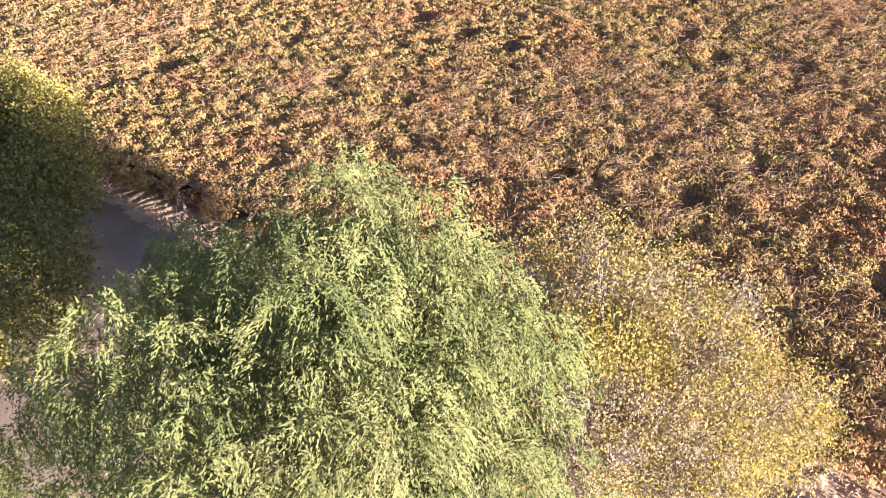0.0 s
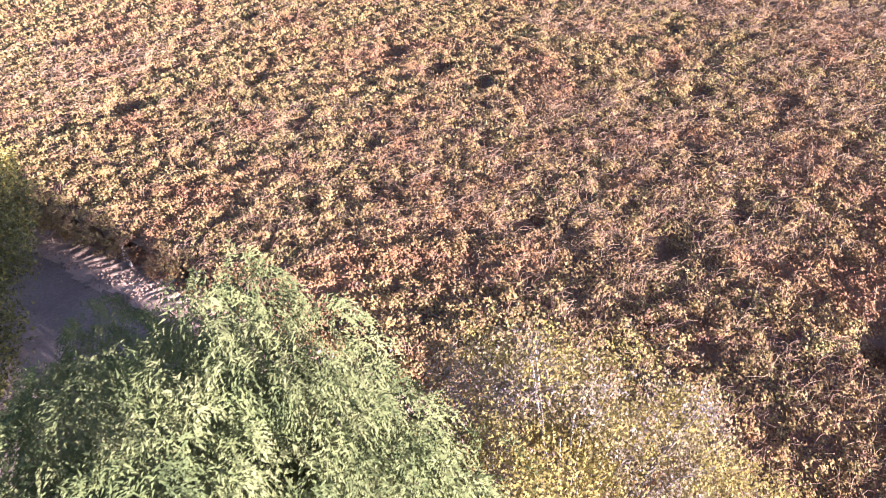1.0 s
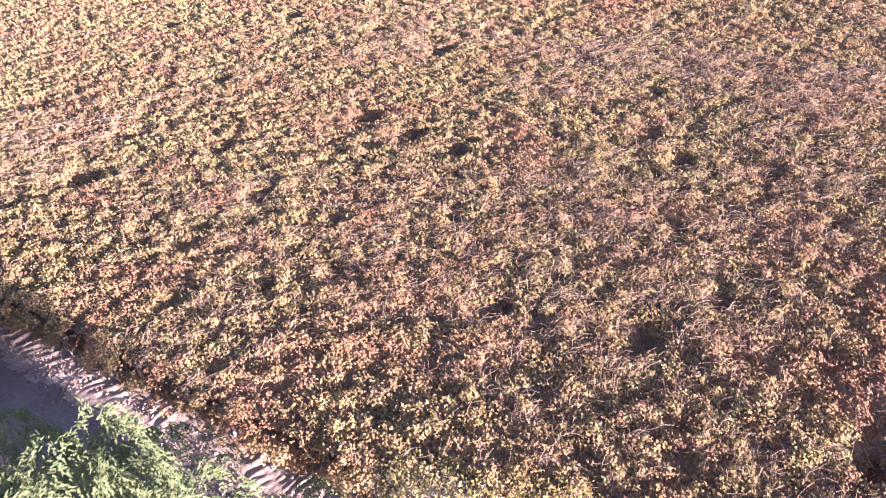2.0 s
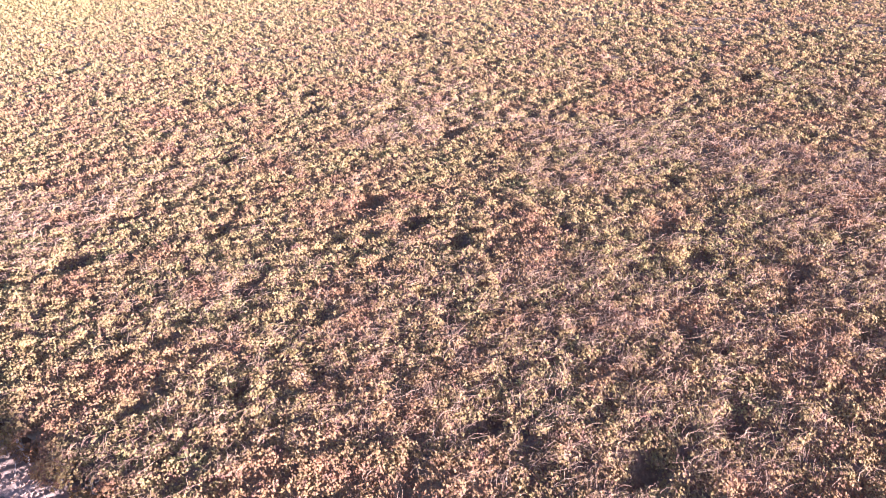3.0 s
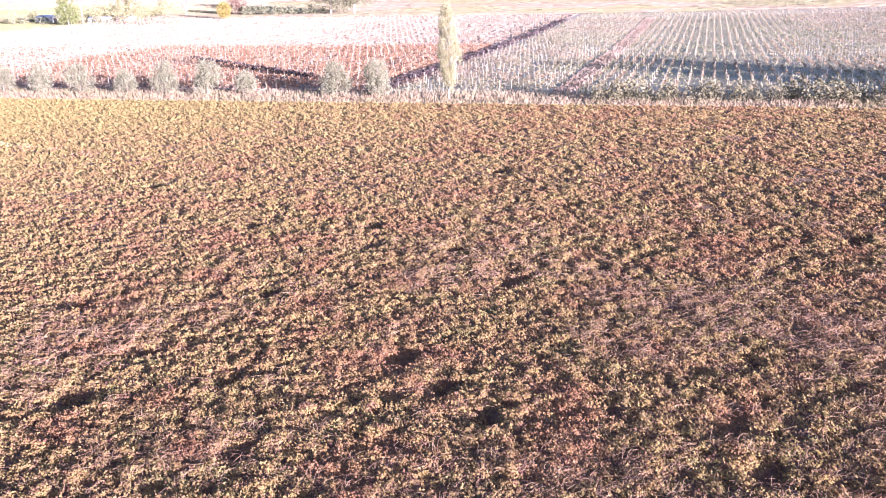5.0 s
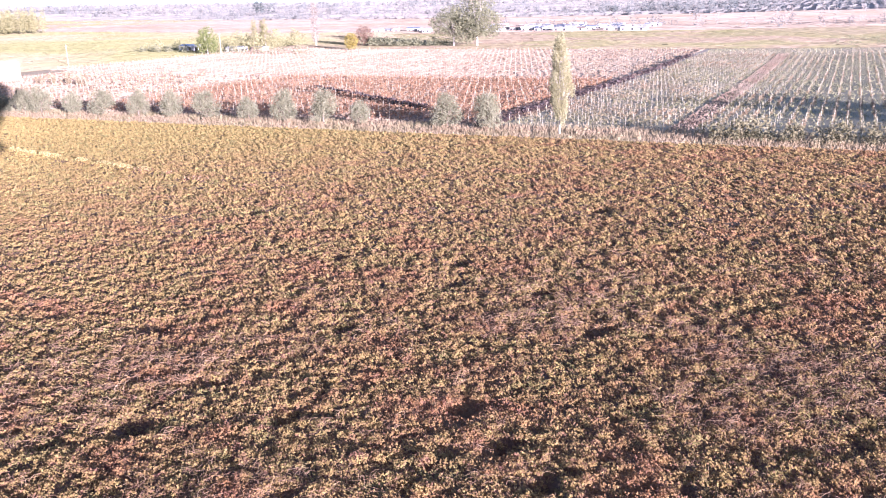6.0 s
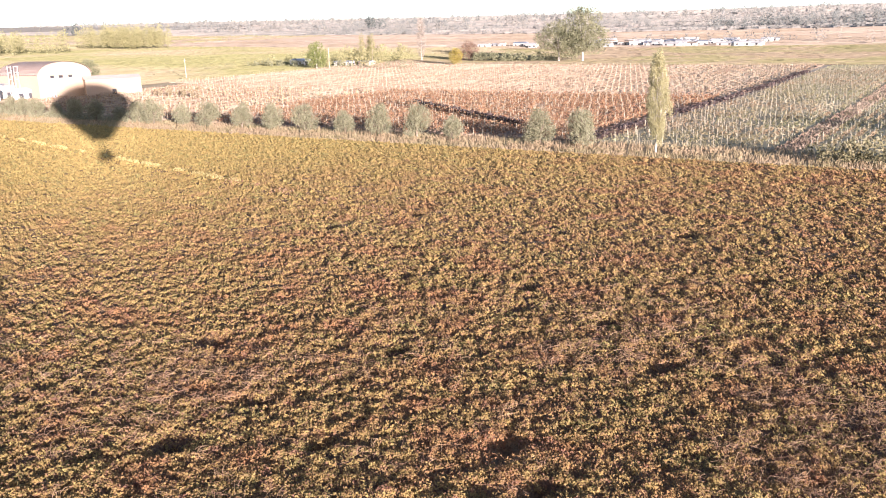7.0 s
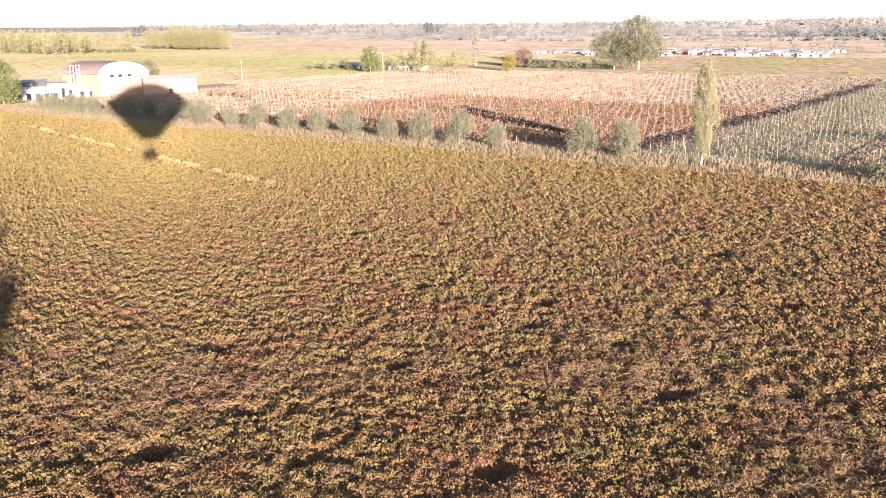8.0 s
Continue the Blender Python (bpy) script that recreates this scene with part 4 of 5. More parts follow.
def thicket(name, label, u0, u1, v0, v1, low, tall, count, leaf, material, seed, category="woods", gaps=0.0, per=30, slim=0.36, lean=1.1):
    """A belt of trees or shrubs: many crowns of leaves over the given stretch."""
    rs = np.random.RandomState(seed)
    cu, cv = u0 + (u1 - u0) * rs.rand(count), v0 + (v1 - v0) * rs.rand(count)
    if gaps:
        ok = vnoise(cu, cv * 0.0, (u1 - u0) / 18.0, seed) > gaps
        cu, cv = cu[ok], cv[ok]
    hgt = low + (tall - low) * rs.rand(len(cu)) ** 1.6
    d = unit(rs.normal(size=(len(cu) * per, 3))) * (0.55 + 0.45 * rs.rand(len(cu) * per, 1))
    H = np.repeat(hgt, per)
    x, y = to_xy(np.repeat(cu, per) + d[:, 0] * H * slim, np.repeat(cv, per) + d[:, 1] * H * slim)
    z = land(x, y) + H * (0.52 + 0.48 * d[:, 2])
    v, q = random_leaves(rs, np.stack([x, y, z], 1), np.clip(H * leaf, 0.15, 6), 0.2, 0.7, lean)
    return tagged(solid(name, v, q, material), label, category, kind="stuff")


thicket("verge_shrubs", "low dry shrubs and weeds along the verge", -300, 110, 156, 172, 0.5, 1.7, 1500, 0.2, M_WEED, 101, "shrubs", per=16)
tufts("verge_grass", "pale dry grass on the verge beyond the vineyard", -320, 110, 156, 181, 40000, 0.85, 0.2, M_WEED, 131)
thicket("hedge_bushes", "greyish green bushes lining the young vineyard", -15, 110, 169, 174, 2.2, 4.6, 210, 0.12, M_HEDGE, 102, "bushes", per=80, slim=0.42)
thicket("hedge_bushes", "low grey-green scrub between the olive trees", -300, -195, 172, 178, 0.8, 2.6, 420, 0.17, M_OLIVE, 103, "bushes")
crop_rows("field_grass", "dry grass between the trellis rows", -330, -61, 181, 305, 1.25, 2.2, 0.34, M_TUFT, 132, "grass", thin_at=0.25)
crop_rows("field_grass", "dry pinkish grass in the pale vineyard", -350, -61, 305, 480, 1.25, 3.5, 0.3, M_TUFT, 133, "grass", thin_at=0.1)
tufts("field_grass", "dry tan and green grass in the young vineyard", -58, 130, 181, 479, 62000, 0.42, 0.32, M_TUFTB, 134)
tufts("track_grass", "pale grass on a bare lane between vine rows", -22.4, -17.6, 181, 440, 5000, 0.45, 0.5, M_TUFT, 142)
crop_rows("fallow_weeds", "brown weeds on the fallow field", -352, 300, 480, 690, 2.2, 4.0, 0.45, M_FALLOW, 135, "weeds", ragged=0.4, thin_at=0.1, cross=True)
crop_rows("yellow_crop", "low yellow-green crop", -900, -352, 245, 700, 3.0, 5.0, 0.5, M_TUFTY, 136)
crop_rows("yellow_crop", "yellow-green crop behind the farm trees", -351, -235, 520, 640, 3.0, 5.0, 0.5, M_TUFTY, 151)
crop_rows("yellow_crop", "yellow-green strip of crop beside the village", -80, 300, 590, 690, 2.2, 5.0, 0.6, M_TUFTY, 153, ragged=0.4, cross=True)
crop_rows("stubble", "pale stubble on the far pink field", -1600, 300, 690, 1080, 5.0, 14.0, 0.9, M_STUBBLE, 137, ragged=0.35, cross=True)
crop_rows("yellow_crop", "far yellow-green fields", -2600, -900, 330, 1080, 8.0, 12.0, 0.9, M_TUFTY, 141)
crop_rows("far_scrub", "scrub on far fields, distance haze in its colour", -2200, 1200, 1080, 2400, 13.0, 24.0, 2.2, M_SCRUB_HAZE, 138, "scrub", ragged=0.35, thin_at=0.1)
tufts("far_scrub", "scrub near the horizon, distance haze in its colour", -4000, 1800, 2300, 3900, 9000, 5.0, 26.0, M_SCRUB_HAZE, 139, "scrub")
thicket("orchard_rows", "dark green orchard rows beyond the vineyards", 0, 190, 488, 560, 2, 4, 260, 0.15, M_EUC, 140, "orchard")
thicket("farm_trees", "belt of yellow and green farm trees", -425, -352, 436, 480, 4, 9, 40, 0.09, M_YELLOWWOOD, 104, per=90)
thicket("farm_trees", "row of yellowing trees along a farm lane", -352, -330, 428, 508, 6, 15, 46, 0.075, M_YELLOWWOOD, 152, per=110, slim=0.26)
thicket("farm_shrubs", "dark green shrubs among farm buildings", -420, -285, 428, 440, 2, 6, 70, 0.13, M_EUC, 143, per=50)
thicket("windbreak", "row of thin pale saplings behind the annex", -290, -258, 246, 252, 3, 6, 30, 0.09, M_SHRUB, 144, per=50, slim=0.12)
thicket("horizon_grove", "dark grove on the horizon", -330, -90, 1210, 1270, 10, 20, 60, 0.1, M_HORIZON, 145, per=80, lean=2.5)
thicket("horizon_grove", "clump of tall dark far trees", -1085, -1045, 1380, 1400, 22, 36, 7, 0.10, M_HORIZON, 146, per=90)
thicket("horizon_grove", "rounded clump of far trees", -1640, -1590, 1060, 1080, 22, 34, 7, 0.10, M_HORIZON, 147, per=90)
thicket("pale_poplars", "pale leafless poplars behind the fields", -110, 160, 700, 760, 10, 20, 26, 0.05, M_BARETREE, 148, per=120, slim=0.13)
thicket("farm_hedge", "dark green clipped hedge before the eucalyptus", -292, -225, 506, 516, 3, 7, 90, 0.14, M_EUC, 105, per=40)
thicket("yellow_poplars", "distant belt of yellow-green poplars", -905, -790, 615, 665, 20, 30, 170, 0.045, M_YELLOWWOOD, 106, gaps=0.15, per=150, slim=0.16)
thicket("yellow_poplars", "long distant belt of yellow-green poplars", -1250, -790, 430, 540, 17, 27, 420, 0.05, M_YELLOWWOOD, 107, per=120, slim=0.16)
thicket("far_woods", "belt of far woods greyed with painted haze", -1000, 700, 1090, 1130, 5, 12, 420, 0.11, M_WOOD_HAZE, 108, per=56, lean=3.0)
thicket("far_woods", "hazy far belt of trees and scrub", -1500, 900, 1290, 1340, 6, 16, 480, 0.11, M_WOOD_HAZE, 109, per=56, lean=3.0)
thicket("far_woods", "dark far belt of trees", -2000, 1200, 1500, 1600, 8, 22, 480, 0.12, M_WOOD_HAZE, 112, gaps=0.2, per=44, lean=3.0)
thicket("far_woods", "last dark line of trees on the horizon", -3200, 1600, 1900, 2900, 8, 24, 1500, 0.2, M_WOOD_HAZE, 110, gaps=0.15, per=24, lean=3.0)
thicket("village_trees", "scattered trees round the far village", -380, 120, 690, 780, 4, 12, 130, 0.14, M_WOOD_HAZE, 111, gaps=0.3)


# ---- far trellised vineyards ----
def vine_rows(name, label, u0, u1, v0, v1, gap, per_metre, leaf, tall, material, seed):
    rs = np.random.RandomState(seed)
    us = np.arange(u0, u1, gap)
    n = int(len(us) * (v1 - v0) * per_metre)
    u = us[rs.randint(len(us), size=n)] + rs.normal(size=n) * 0.16
    v = v0 + (v1 - v0) * rs.rand(n)
    ok = (vnoise(u, v, 3.0, seed) + 0.4 * vnoise(u, v, 22.0, seed + 1) > 0.5) & (np.abs(u + 20.0) > 2.2)
    u, v = u[ok], v[ok]
    x, y = to_xy(u, v)
    z = land(x, y) + 0.35 + (tall - 0.35) * rs.rand(len(u)) ** 0.8
    vv, q = random_leaves(rs, np.stack([x, y, z], 1), np.full(len(u), leaf), 0.3, 0.8)
    return tagged(solid(name, vv, q, material), label, "vines", kind="stuff")


def post_rows(name, label, u0, u1, v0, v1, gap, along, tall, thick, seed):
    rs = np.random.RandomState(seed)
    uu, vv = np.meshgrid(np.arange(u0, u1, gap), np.arange(v0, v1, along), indexing="ij")
    u, v = uu.ravel() + rs.normal(size=uu.size) * 0.06, vv.ravel() + rs.normal(size=uu.size) * 0.35
    ok = (rs.rand(len(u)) < 0.9) & (np.abs(u + 20.0) > 2.2)
    u, v = u[ok], v[ok]
    n = len(u)
    x, y = to_xy(u, v)
    z = land(x, y)
    hgt = tall * (0.88 + 0.22 * rs.rand(n))
    lean = rs.normal(size=(n, 2)) * 0.05
    verts = []
    for top in (0, 1):
        for sx, sy in ((-1, -1), (1, -1), (1, 1), (-1, 1)):
            verts.append(np.stack([x + sx * thick / 2 + lean[:, 0] * top, y + sy * thick / 2 + lean[:, 1] * top, z + (hgt if top else -0.05)], 1))
    verts = np.stack(verts, 1).reshape(-1, 3)
    f = np.array([[0, 1, 5, 4], [1, 2, 6, 5], [2, 3, 7, 6], [3, 0, 4, 7], [4, 5, 6, 7]])
    q = ((np.arange(n) * 8)[:, None, None] + f[None]).reshape(-1, 4)
    return tagged(solid(name, verts, q, M_FARPOST), label, "posts", kind="stuff")


vine_rows("trellised_vines", "russet autumn vines on trellises", -198, -63, 183, 303, 2.5, 10.0, 0.4, 1.5, M_FARRED, 201)
post_rows("trellis_posts", "bleached trellis posts in the russet vineyard", -198, -63, 183, 303, 2.5, 6.0, 2.1, 0.065, 202)
vine_rows("trellised_vines", "nearly bare pale vines on trellises", -345, -63, 307, 476, 2.5, 1.6, 0.36, 1.2, M_FARPALE, 203)
post_rows("trellis_posts", "bleached trellis posts in the pale vineyard", -345, -63, 307, 476, 2.5, 6.5, 2.1, 0.065, 204)
vine_rows("trellised_vines", "thin grey-green and pinkish vines on trellises", -56, 125, 183, 262, 2.5, 5.0, 0.4, 1.4, M_FARGREEN, 205)
vine_rows("trellised_vines", "thin greyish vines on trellises", -56, 125, 266, 438, 2.5, 3.4, 0.42, 1.3, M_FARGREEN, 206)
post_rows("trellis_posts", "bleached trellis posts in the young vineyard", -56, 125, 183, 438, 2.5, 6.0, 2.2, 0.065, 207)
vine_rows("trellised_vines", "sparse pinkish vines in a grassy field", -320, -202, 190, 300, 2.8, 1.0, 0.7, 1.2, M_FARPALE, 208)
post_rows("trellis_posts", "bleached trellis posts in the grassy field", -320, -202, 190, 300, 2.8, 7.0, 2.0, 0.065, 209)
vine_rows("ditch_vines", "dark dense vine row along the field ditch", -60.8, -59.0, 176, 425, 0.8, 5.0, 0.7, 1.4, M_DARKVINE, 210)


# ---- dark row crossing the russet field ----
rs = np.random.RandomState(77)
n = 1500
f = rs.rand(n)
x, y = to_xy(-87 - 70 * f + rs.normal(size=n) * 0.6, 204 + 53 * f + rs.normal(size=n) * 0.6)
v, q = random_leaves(rs, np.stack([x, y, 0.2 + 1.3 * rs.rand(n)], 1), np.full(n, 0.8), 0.3, 0.8)
tagged(solid("ditch_vines", v, q, M_DARKVINE), "dark weedy ditch crossing the russet vineyard", "weeds", kind="stuff")

# ---- ridged soil between the track and the vines ----
gx, gy = np.meshgrid(np.arange(-56, 4, 0.07), np.arange(18.8, 24.6, 0.2), indexing="ij")
fx, fy = gx.ravel(), gy.ravel()
ridge = 0.5 + 0.5 * np.sin(2 * math.pi * (fx - 0.5 * fy + 3.2 * vnoise(fx, fy, 2.6, 94) + 0.5 * vnoise(fx, fy, 0.5, 96)) / 0.7)
rough = vnoise(fx, fy, 0.16, 92)
rise = np.clip((fy - 19.2 - 0.8 * vnoise(fx, fy, 0.9, 95)) / 0.9, 0, 1)
fz = 0.025 + rise * 0.11 * ridge ** 1.5 * np.clip(1.5 * vnoise(fx, fy, 1.1, 93) - 0.25, 0, 1) + 0.045 * rough
ids = np.arange(gx.size).reshape(gx.shape)
q = np.stack([ids[:-1, :-1], ids[1:, :-1], ids[1:, 1:], ids[:-1, 1:]], -1).reshape(-1, 4)
q = q[fy[q[:, 0]] > 18.9 + 0.8 * vnoise(fx[q[:, 0]], fy[q[:, 0]], 0.8, 97)]
tagged(solid("verge", np.stack([fx, fy, fz], 1), q, M_RIDGE, smooth=True), "ridged pale pinkish soil along the vineyard edge", "soil", kind="structure")

# ---- fallen leaves along the near edge ----
rs = np.random.RandomState(78)
n = 5000
x, y = -52 + 56 * rs.rand(n), 21.2 + np.abs(rs.normal(size=n)) * 1.3
v, q = random_leaves(rs, np.stack([x, y, 0.14 + 0.08 * rs.rand(n)], 1), np.full(n, 0.12), 1.2, 0.85, 0.4)
tagged(solid("leaf_litter", v, q, M_FARRED), "fallen reddish vine leaves along the vineyard edge", "leaf litter", kind="stuff")

# ---- clods and dry stubs beside the track ----
n = 5000
x, y = -55 + 58 * rs.rand(n), 18.7 + 2.4 * rs.rand(n)
ok = vnoise(x, y, 0.6, 91) > 0.45
x, y = x[ok], y[ok]
n = len(x)
hgt = 0.05 + 0.10 * rs.rand(n)
along = unit(np.stack([rs.normal(size=n) * 0.6, rs.normal(size=n) * 0.6, np.ones(n)], 1))
across = unit(np.cross(along, unit(rs.normal(size=(n, 3)) * 0.5 + np.array([1.0, 0, 0]))))
v, q = leaf_arrays(np.stack([x, y, hgt * 0.4 + 0.04], 1), along, across, hgt, 0.06 + 0.10 * rs.rand(n))
tagged(solid("track_grass", v, q, M_TUFT), "low dry pinkish grass between the track and the vineyard posts", "grass", kind="stuff")

# ---- pergola posts along the near edge ----
post = new("pergola_post")
v, q = tube_arrays([(0, 0, -0.15), (0.02, 0.0, 0.65), (0, 0.01, 1.35), (0, 0.01, 1.36)], [0.085, 0.08, 0.07, 0.005], 8)
solid("pole", v, q, M_POST, post)
v, q = tube_arrays([(0, 0, 1.3), (0.0, -0.35, 0.65), (0, -0.7, 0.1)], [0.005, 0.005, 0.005], 4)
solid("stay_wire", v, q, M_WIRE, post)
tagged(post, "weathered pale wooden post holding the vine pergola", "post", "posts along the vineyard edge")
POST_X = [-50.6, -47.9, -45.0, -42.2, -39.5, -36.4, -33.6, -30.9, -30.3, -28.2, -27.7, -25.8, -22.8, -20.3, -18.0, -15.6, -15.1, -12.6, -9.9, -7.1, -4.4, -1.7, 0.9]
for k, x in enumerate(POST_X):
    r = random.Random(k)
    m = pose(x, 21.35 + r.uniform(-0.25, 0.4), 0, r.uniform(-8, 8), r.uniform(-6, 6), r.uniform(-12, 12))
    if k == 0:
        post.matrix_basis = m
    else:
        copy_thing(post, m)
# gnarled vine trunks behind the posts
vine = new("vine_trunk")
v, q = tube_arrays([(0, 0, -0.1), (0.08, 0.03, 0.5), (-0.04, 0.06, 1.0), (0.06, 0.0, 1.55)], [0.06, 0.045, 0.04, 0.03], 6)
solid("stem", v, q, M_BARK, vine, smooth=True)
v, q = join_tubes([([(0.06, 0, 1.4), (0.4, 0.1, 1.6), (0.9, 0.3, 1.62)], [0.025, 0.02, 0.01]), ([(0.0, 0, 1.3), (-0.4, 0.2, 1.55), (-0.8, 0.5, 1.6)], [0.025, 0.02, 0.01])], 5)
solid("arm", v, q, M_BARK, vine, smooth=True)
tagged(vine, "gnarled brown vine trunk under the pergola", "vine", "vine trunks along the vineyard edge")
for k in range(48):
    r = random.Random(500 + k)
    m = pose(-50 + 2.1 * (k % 24) + r.uniform(-0.3, 0.3), NEAR_Y + 1.5 + 2.2 * (k // 24) + r.uniform(-0.3, 0.3), 0, 0, 0, r.uniform(0, 360))
    if k == 0:
        vine.matrix_basis = m
    else:
        copy_thing(vine, m)


# ---- farm buildings ----
def arched_hall(u, v, length, width, eave, rise, turn):
    x, y = to_xy(u, v)
    hall = empty("winery_shed", x, y, float(land(x, y)) - 0.1, turn)
    bm = bmesh.new()
    n = 14
    prof = [(-width / 2, 0.0), (-width / 2, eave)] + [(width / 2 * math.sin(-math.pi / 2 + math.pi * k / n), eave + rise * math.cos(-math.pi / 2 + math.pi * k / n)) for k in range(1, n)] + [(width / 2, eave), (width / 2, 0.0)]
    bm.free()
    for yy in (0.0, length):
        bm = bmesh.new()
        lo = [bm.verts.new((px, yy, pz)) for px, pz in prof]
        hi = [bm.verts.new((px, yy + 0.25, pz)) for px, pz in prof]
        bm.faces.new(lo), bm.faces.new(hi)
        for i in range(len(prof)):
            bm.faces.new((lo[i - 1], lo[i], hi[i], hi[i - 1]))
        part("end_wall", bm, M_WALL, hall)
    for s in (-1, 1):
        box("side_wall", (s * width / 2 - 0.15, 0.02, 0, s * width / 2 + 0.15, length - 0.02, eave), M_WALL, hall)
    bm = bmesh.new()
    ring = [[bm.verts.new((px * k, yy, pz + 0.15 * k)) for px, pz in [(width / 2 * 1.03 * math.sin(-math.pi / 2 + math.pi * i / n), eave + rise * math.cos(-math.pi / 2 + math.pi * i / n)) for i in range(n + 1)]] for yy, k in ((-0.6, 1.0), (length + 0.6, 1.0))]
    for i in range(n):
        bm.faces.new((ring[0][i], ring[0][i + 1], ring[1][i + 1], ring[1][i]))
    bmesh.ops.solidify(bm, geom=bm.faces[:], thickness=0.2)
    part("roof", bm, M_ROOF, hall, "pale pink arched sheet roof")
    for a in (-0.24, -0.08, 0.1):
        win = box("window", (width * a - 0.9, -0.1, eave * 0.86, width * a + 0.9, 0.02, eave * 0.98), M_DARK, hall, "dark window")
        box("sill", (width * a - 1.1, -0.25, eave * 0.86 - 0.25, width * a + 1.1, 0.0, eave * 0.86 - 0.02), M_WHITE, win)
    box("door", (-width * 0.36, -0.12, 0, -width * 0.2, 0.02, 4.2), M_METAL, hall, "grey sliding door")
    return hall


hall = arched_hall(-324.7, 232.3, 29, 25, 9.6, 5.4, 118)
tagged(hall, "large cream winery shed with a pink arched roof", "shed")


def low_shed(u, v, sx, sy, tall, turn, label, wall, roof, doors=2):
    x, y = to_xy(u, v)
    shed = empty("farm_shed", x, y, float(land(x, y)) - 0.1, turn)
    box("wall", (-sx / 2, -sy / 2, 0, sx / 2, sy / 2, tall), wall, shed)
    bm = bmesh.new()
    ridge = tall + sy * 0.12
    p = [bm.verts.new(c) for c in ((-sx / 2 - 0.4, -sy / 2 - 0.4, tall), (sx / 2 + 0.4, -sy / 2 - 0.4, tall), (sx / 2 + 0.4, sy / 2 + 0.4, tall), (-sx / 2 - 0.4, sy / 2 + 0.4, tall), (-sx / 2 - 0.4, 0, ridge), (sx / 2 + 0.4, 0, ridge))]
    for f in ((0, 1, 5, 4), (2, 3, 4, 5), (1, 2, 5), (3, 0, 4)):
        bm.faces.new([p[i] for i in f])
    part("roof", bm, roof, shed)
    for k in range(doors):
        a = -sx / 2 + sx * (k + 0.7) / (doors + 0.4)
        box("door", (a - 0.9, -sy / 2 - 0.06, 0, a + 0.9, -sy / 2 + 0.02, min(2.6, tall * 0.75)), M_DARK, shed)
    for k in range(0 if wall is M_WALL else 2):
        a = -sy / 2 + sy * (k + 0.5) / 2
        box("doorway", (sx / 2 - 0.02, a - sy * 0.17, 0, sx / 2 + 0.06, a + sy * 0.17, tall * 0.68), M_DARK, shed, "dark open doorway")
    return tagged(shed, label, "shed")


low_shed(-318.1, 250.1, 23, 12, 7.0, 90, "long low cream annex beside the winery shed", M_WALL, M_ROOF, 1)
low_shed(-337, 200.5, 15, 8, 4.4, 95, "white open-sided farm shelter with dark doorways", M_WHITE, M_WHITE, 4)
low_shed(-359, 206, 15, 9, 6.0, 90, "dark weathered open barn with a grey roof", M_BARN, M_METAL, 2)
low_shed(-347, 213, 7, 6, 5.6, 84, "small white farm shed with dark openings", M_WHITE, M_METAL, 1)
low_shed(-346, 222, 13, 8, 5.4, 98, "white farm store with a pale roof", M_WHITE, M_ROOF, 3)
low_shed(-334, 219, 9, 6, 4.0, 90, "low white farm store", M_WHITE, M_WHITE, 2)
low_shed(-392, 452, 14, 8, 3.5, 25, "far white farmhouse among trees", M_HOUSE, M_METAL, 2)
low_shed(-348, 446, 12, 7, 3.2, 30, "far low white house with dark door", M_WHITE, M_METAL, 2)
low_shed(-334, 452, 10, 6, 3.0, 20, "far small cream house", M_WALL, M_METAL, 1)

# steel frame tower beside the shed
x, y = to_xy(-338, 217)
tower = empty("frame_tower", x, y, float(land(x, y)), 27)
for sx in (-1.4, 1.4):
    for sy in (-1.4, 1.4):
        box("leg", (sx - 0.09, sy - 0.09, -0.1, sx + 0.09, sy + 0.09, 13.5), M_WHITE, tower)
for z in (4, 8, 10.8, 13.2):
    box("brace", (-1.6, -1.55, z, 1.6, -1.3, z + 0.25), M_WHITE, tower)
    box("brace", (-1.6, 1.3, z, 1.6, 1.55, z + 0.25), M_WHITE, tower)
tagged(tower, "white steel frame tower beside the winery shed", "tower")

# utility poles
for u, v, tall in ((-365, 330, 11), (-342, 424, 13)):
    x, y = to_xy(u, v)
    pole = empty("utility_pole", x, y, float(land(x, y)), 27)
    v4, q4 = tube_arrays([(0, 0, -0.2), (0, 0, tall)], [0.24, 0.16], 8)
    solid("mast", v4, q4, M_FARPOST, pole)
    box("crossarm", (-1.1, -0.09, tall - 0.9, 1.1, 0.09, tall - 0.7), M_FARPOST, pole)
    tagged(pole, "pale wooden utility pole beside a field track", "pole")

# the far village: low white houses and plastic-covered sheds
r = random.Random(9)
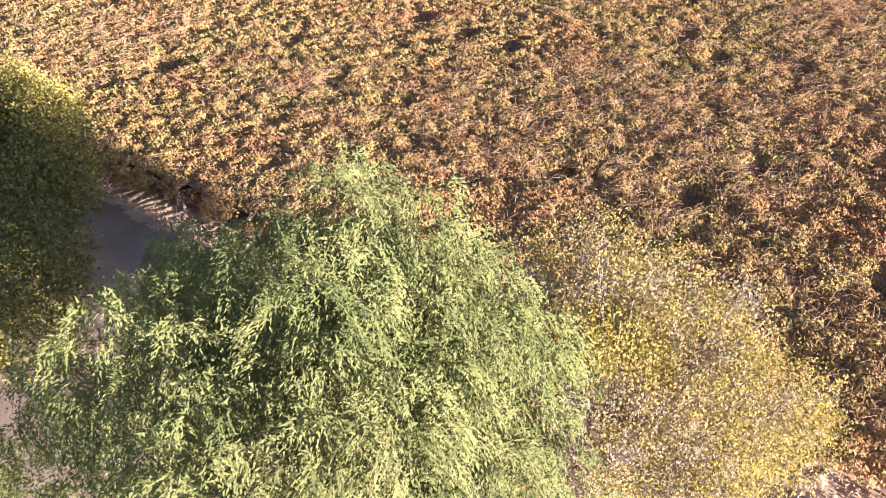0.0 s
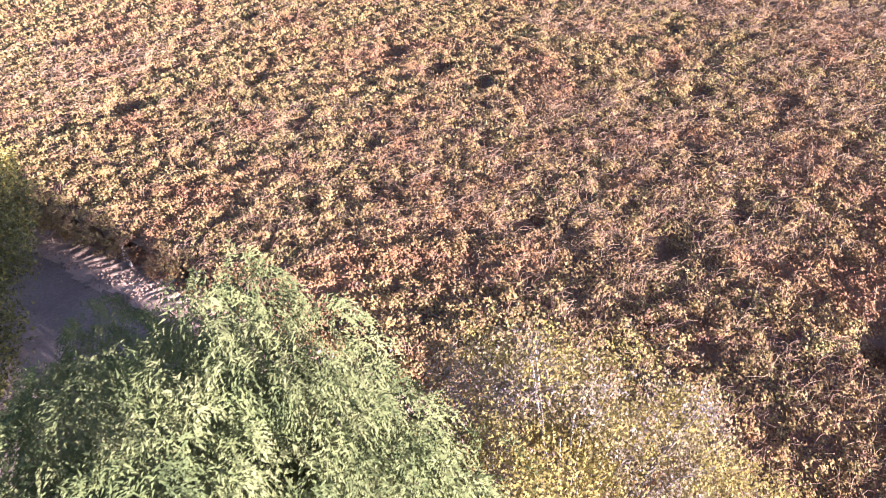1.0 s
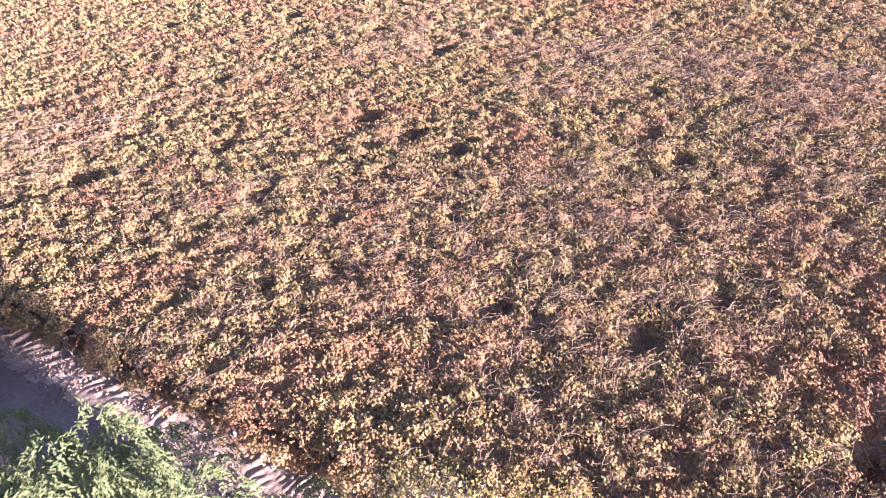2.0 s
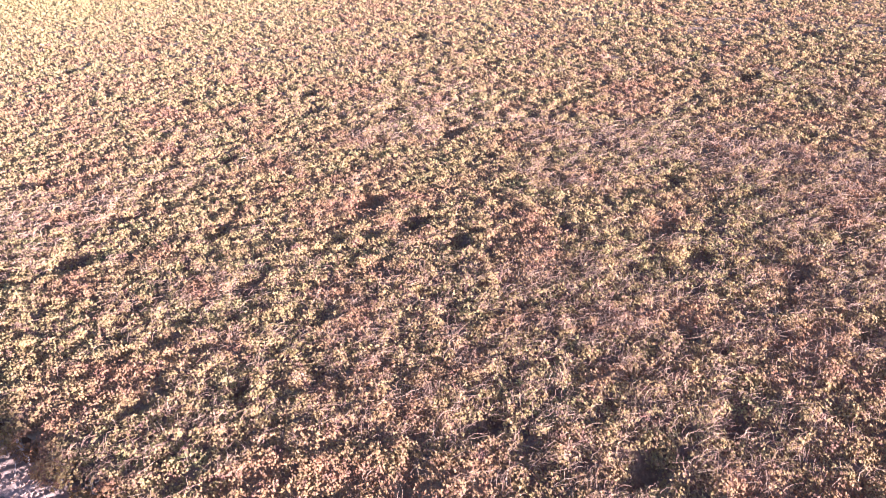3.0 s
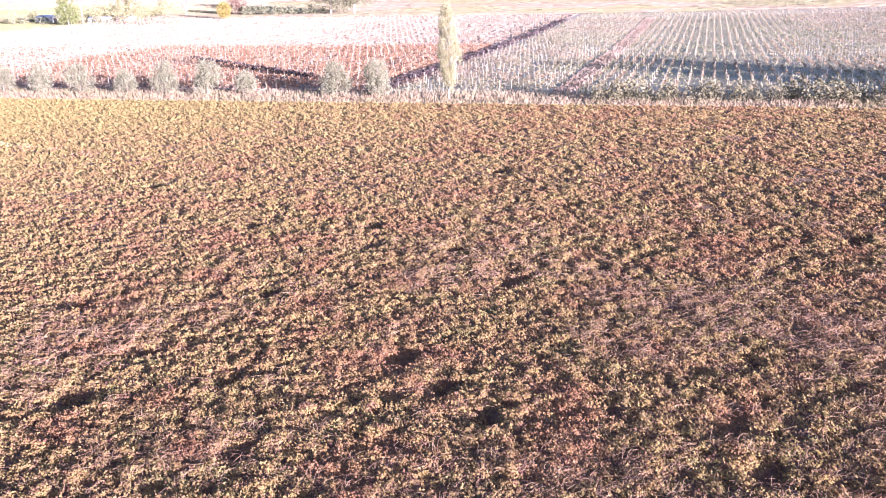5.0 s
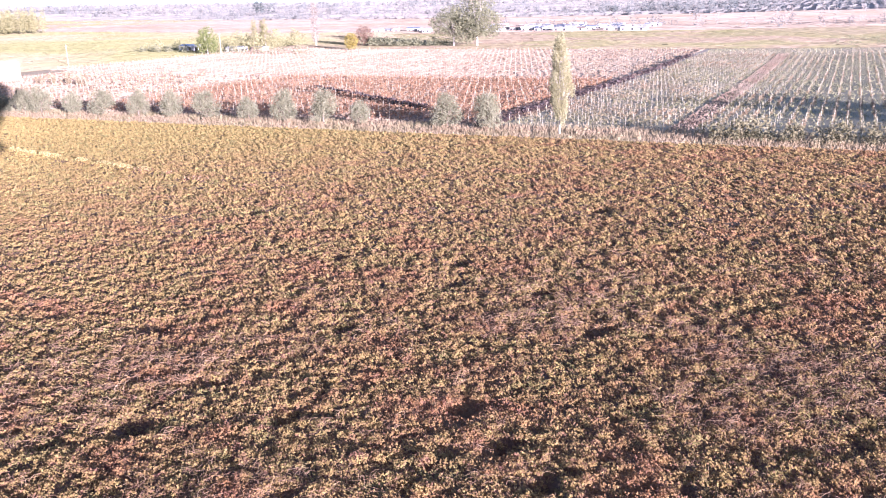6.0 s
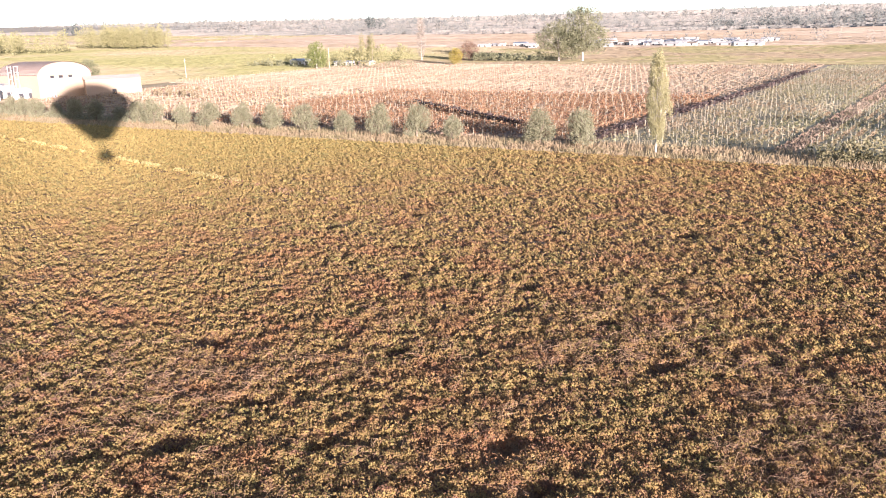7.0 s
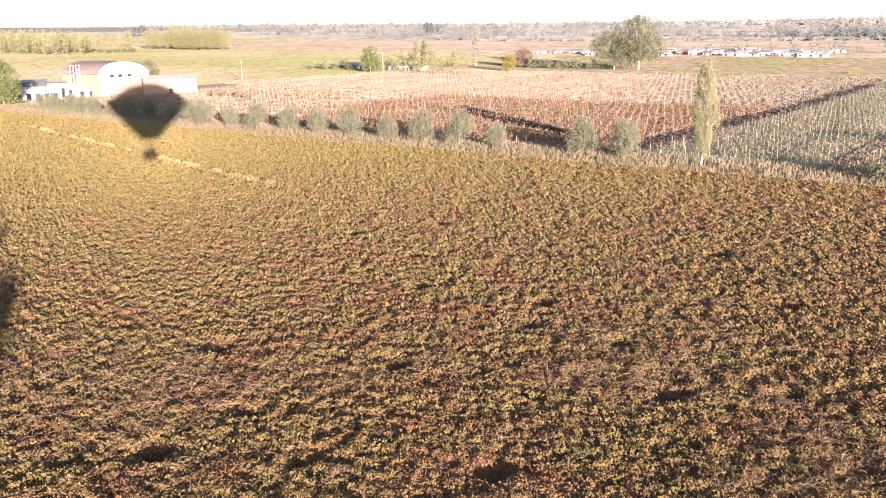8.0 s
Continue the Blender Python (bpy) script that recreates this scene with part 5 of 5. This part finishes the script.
for k in range(56):
    u, v = r.uniform(-300, -135), r.uniform(692, 775)
    if k < 6:
        u, v = r.uniform(-395, -330), r.uniform(690, 720)
    x, y = to_xy(u, v)
    house = empty("village_house", x, y, float(land(x, y)) - 0.1, 27 + r.uniform(-12, 12))
    sx, sy, tall = r.uniform(6, 15), r.uniform(5, 9), r.uniform(2.2, 3.6)
    box("wall", (-sx / 2, -sy / 2, 0, sx / 2, sy / 2, tall), M_HOUSE, house)
    bm = bmesh.new()
    p = [bm.verts.new(c) for c in ((-sx / 2 - 0.5, -sy / 2 - 0.5, tall), (sx / 2 + 0.5, -sy / 2 - 0.5, tall), (sx / 2 + 0.5, sy / 2 + 0.5, tall), (-sx / 2 - 0.5, sy / 2 + 0.5, tall), (-sx / 2 - 0.5, 0, tall + 1.1), (sx / 2 + 0.5, 0, tall + 1.1))]
    for f in ((0, 1, 5, 4), (2, 3, 4, 5), (1, 2, 5), (3, 0, 4)):
        bm.faces.new([p[i] for i in f])
    part("roof", bm, (M_WHITE, M_HOUSE, M_METAL, M_HOUSE, M_WALL)[k % 5], house)
    for a in (-0.3, 0.25):
        box("window", (sx * a - 0.8, -sy / 2 - 0.08, 0.9, sx * a + 0.8, -sy / 2 + 0.03, 2.2), M_DARK, house)
    tagged(house, "small white far village house with light roof", "house", "houses of the far village")

# ---- the balloon overhead, whose shade falls on the vineyard ----
balloon = empty("hot_air_balloon", 1.6, 27.0, 21.3)
bm = bmesh.new()
prof = [(1.9, 3.9), (3.1, 5.2), (5.4, 7.9), (8.4, 11.4), (11.4, 15.0), (13.4, 18.4), (14.1, 21.6), (13.6, 24.8), (11.6, 27.8), (8.2, 30.0), (4.0, 31.3), (0.25, 31.7)]
ringsb = [[bm.verts.new((rad * math.cos(2 * math.pi * k / 48), rad * math.sin(2 * math.pi * k / 48), z)) for k in range(48)] for rad, z in prof]
for a, b in zip(ringsb, ringsb[1:]):
    for k in range(48):
        bm.faces.new((a[k], a[(k + 1) % 48], b[(k + 1) % 48], b[k]))
bm.faces.new(ringsb[-1])
part("envelope", bm, M_CLOTH, balloon, "dark red fabric envelope", True)
bm = bmesh.new()
add_box(bm, -1.0, -1.2, -0.4, 1.0, 1.2, -0.32)
for d in ((-1.0, -1.2, -0.32, -0.93, 1.2, 1.25), (0.93, -1.2, -0.32, 1.0, 1.2, 1.25), (-0.93, -1.2, -0.32, 0.93, -1.13, 1.25), (-0.93, 1.13, -0.32, 0.93, 1.2, 1.25)):
    add_box(bm, *d)
part("basket", bm, M_WICKER, balloon, "brown wicker basket")
bm = bmesh.new()
for d in ((-0.6, -0.6, 2.2, -0.5, 0.6, 2.3), (0.5, -0.6, 2.2, 0.6, 0.6, 2.3), (-0.5, -0.6, 2.2, 0.5, -0.5, 2.3), (-0.5, 0.5, 2.2, 0.5, 0.6, 2.3), (-0.15, -0.35, 2.1, 0.15, 0.35, 2.75)):
    add_box(bm, *d)
part("burner_frame", bm, M_METAL, balloon, "steel burner frame")
for sx in (-1, 1):
    for sy in (-1, 1):
        v4, q4 = join_tubes([([(0.95 * sx, 1.15 * sy, 1.2), (0.55 * sx, 0.55 * sy, 2.25)], [0.03, 0.03]), ([(0.55 * sx, 0.55 * sy, 2.25), (1.33 * sx, 1.33 * sy, 4.0)], [0.012, 0.012])], 5)
        solid("upright", v4, q4, M_METAL, balloon)
tagged(balloon, "dark red hot air balloon with wicker basket in flight", "balloon")
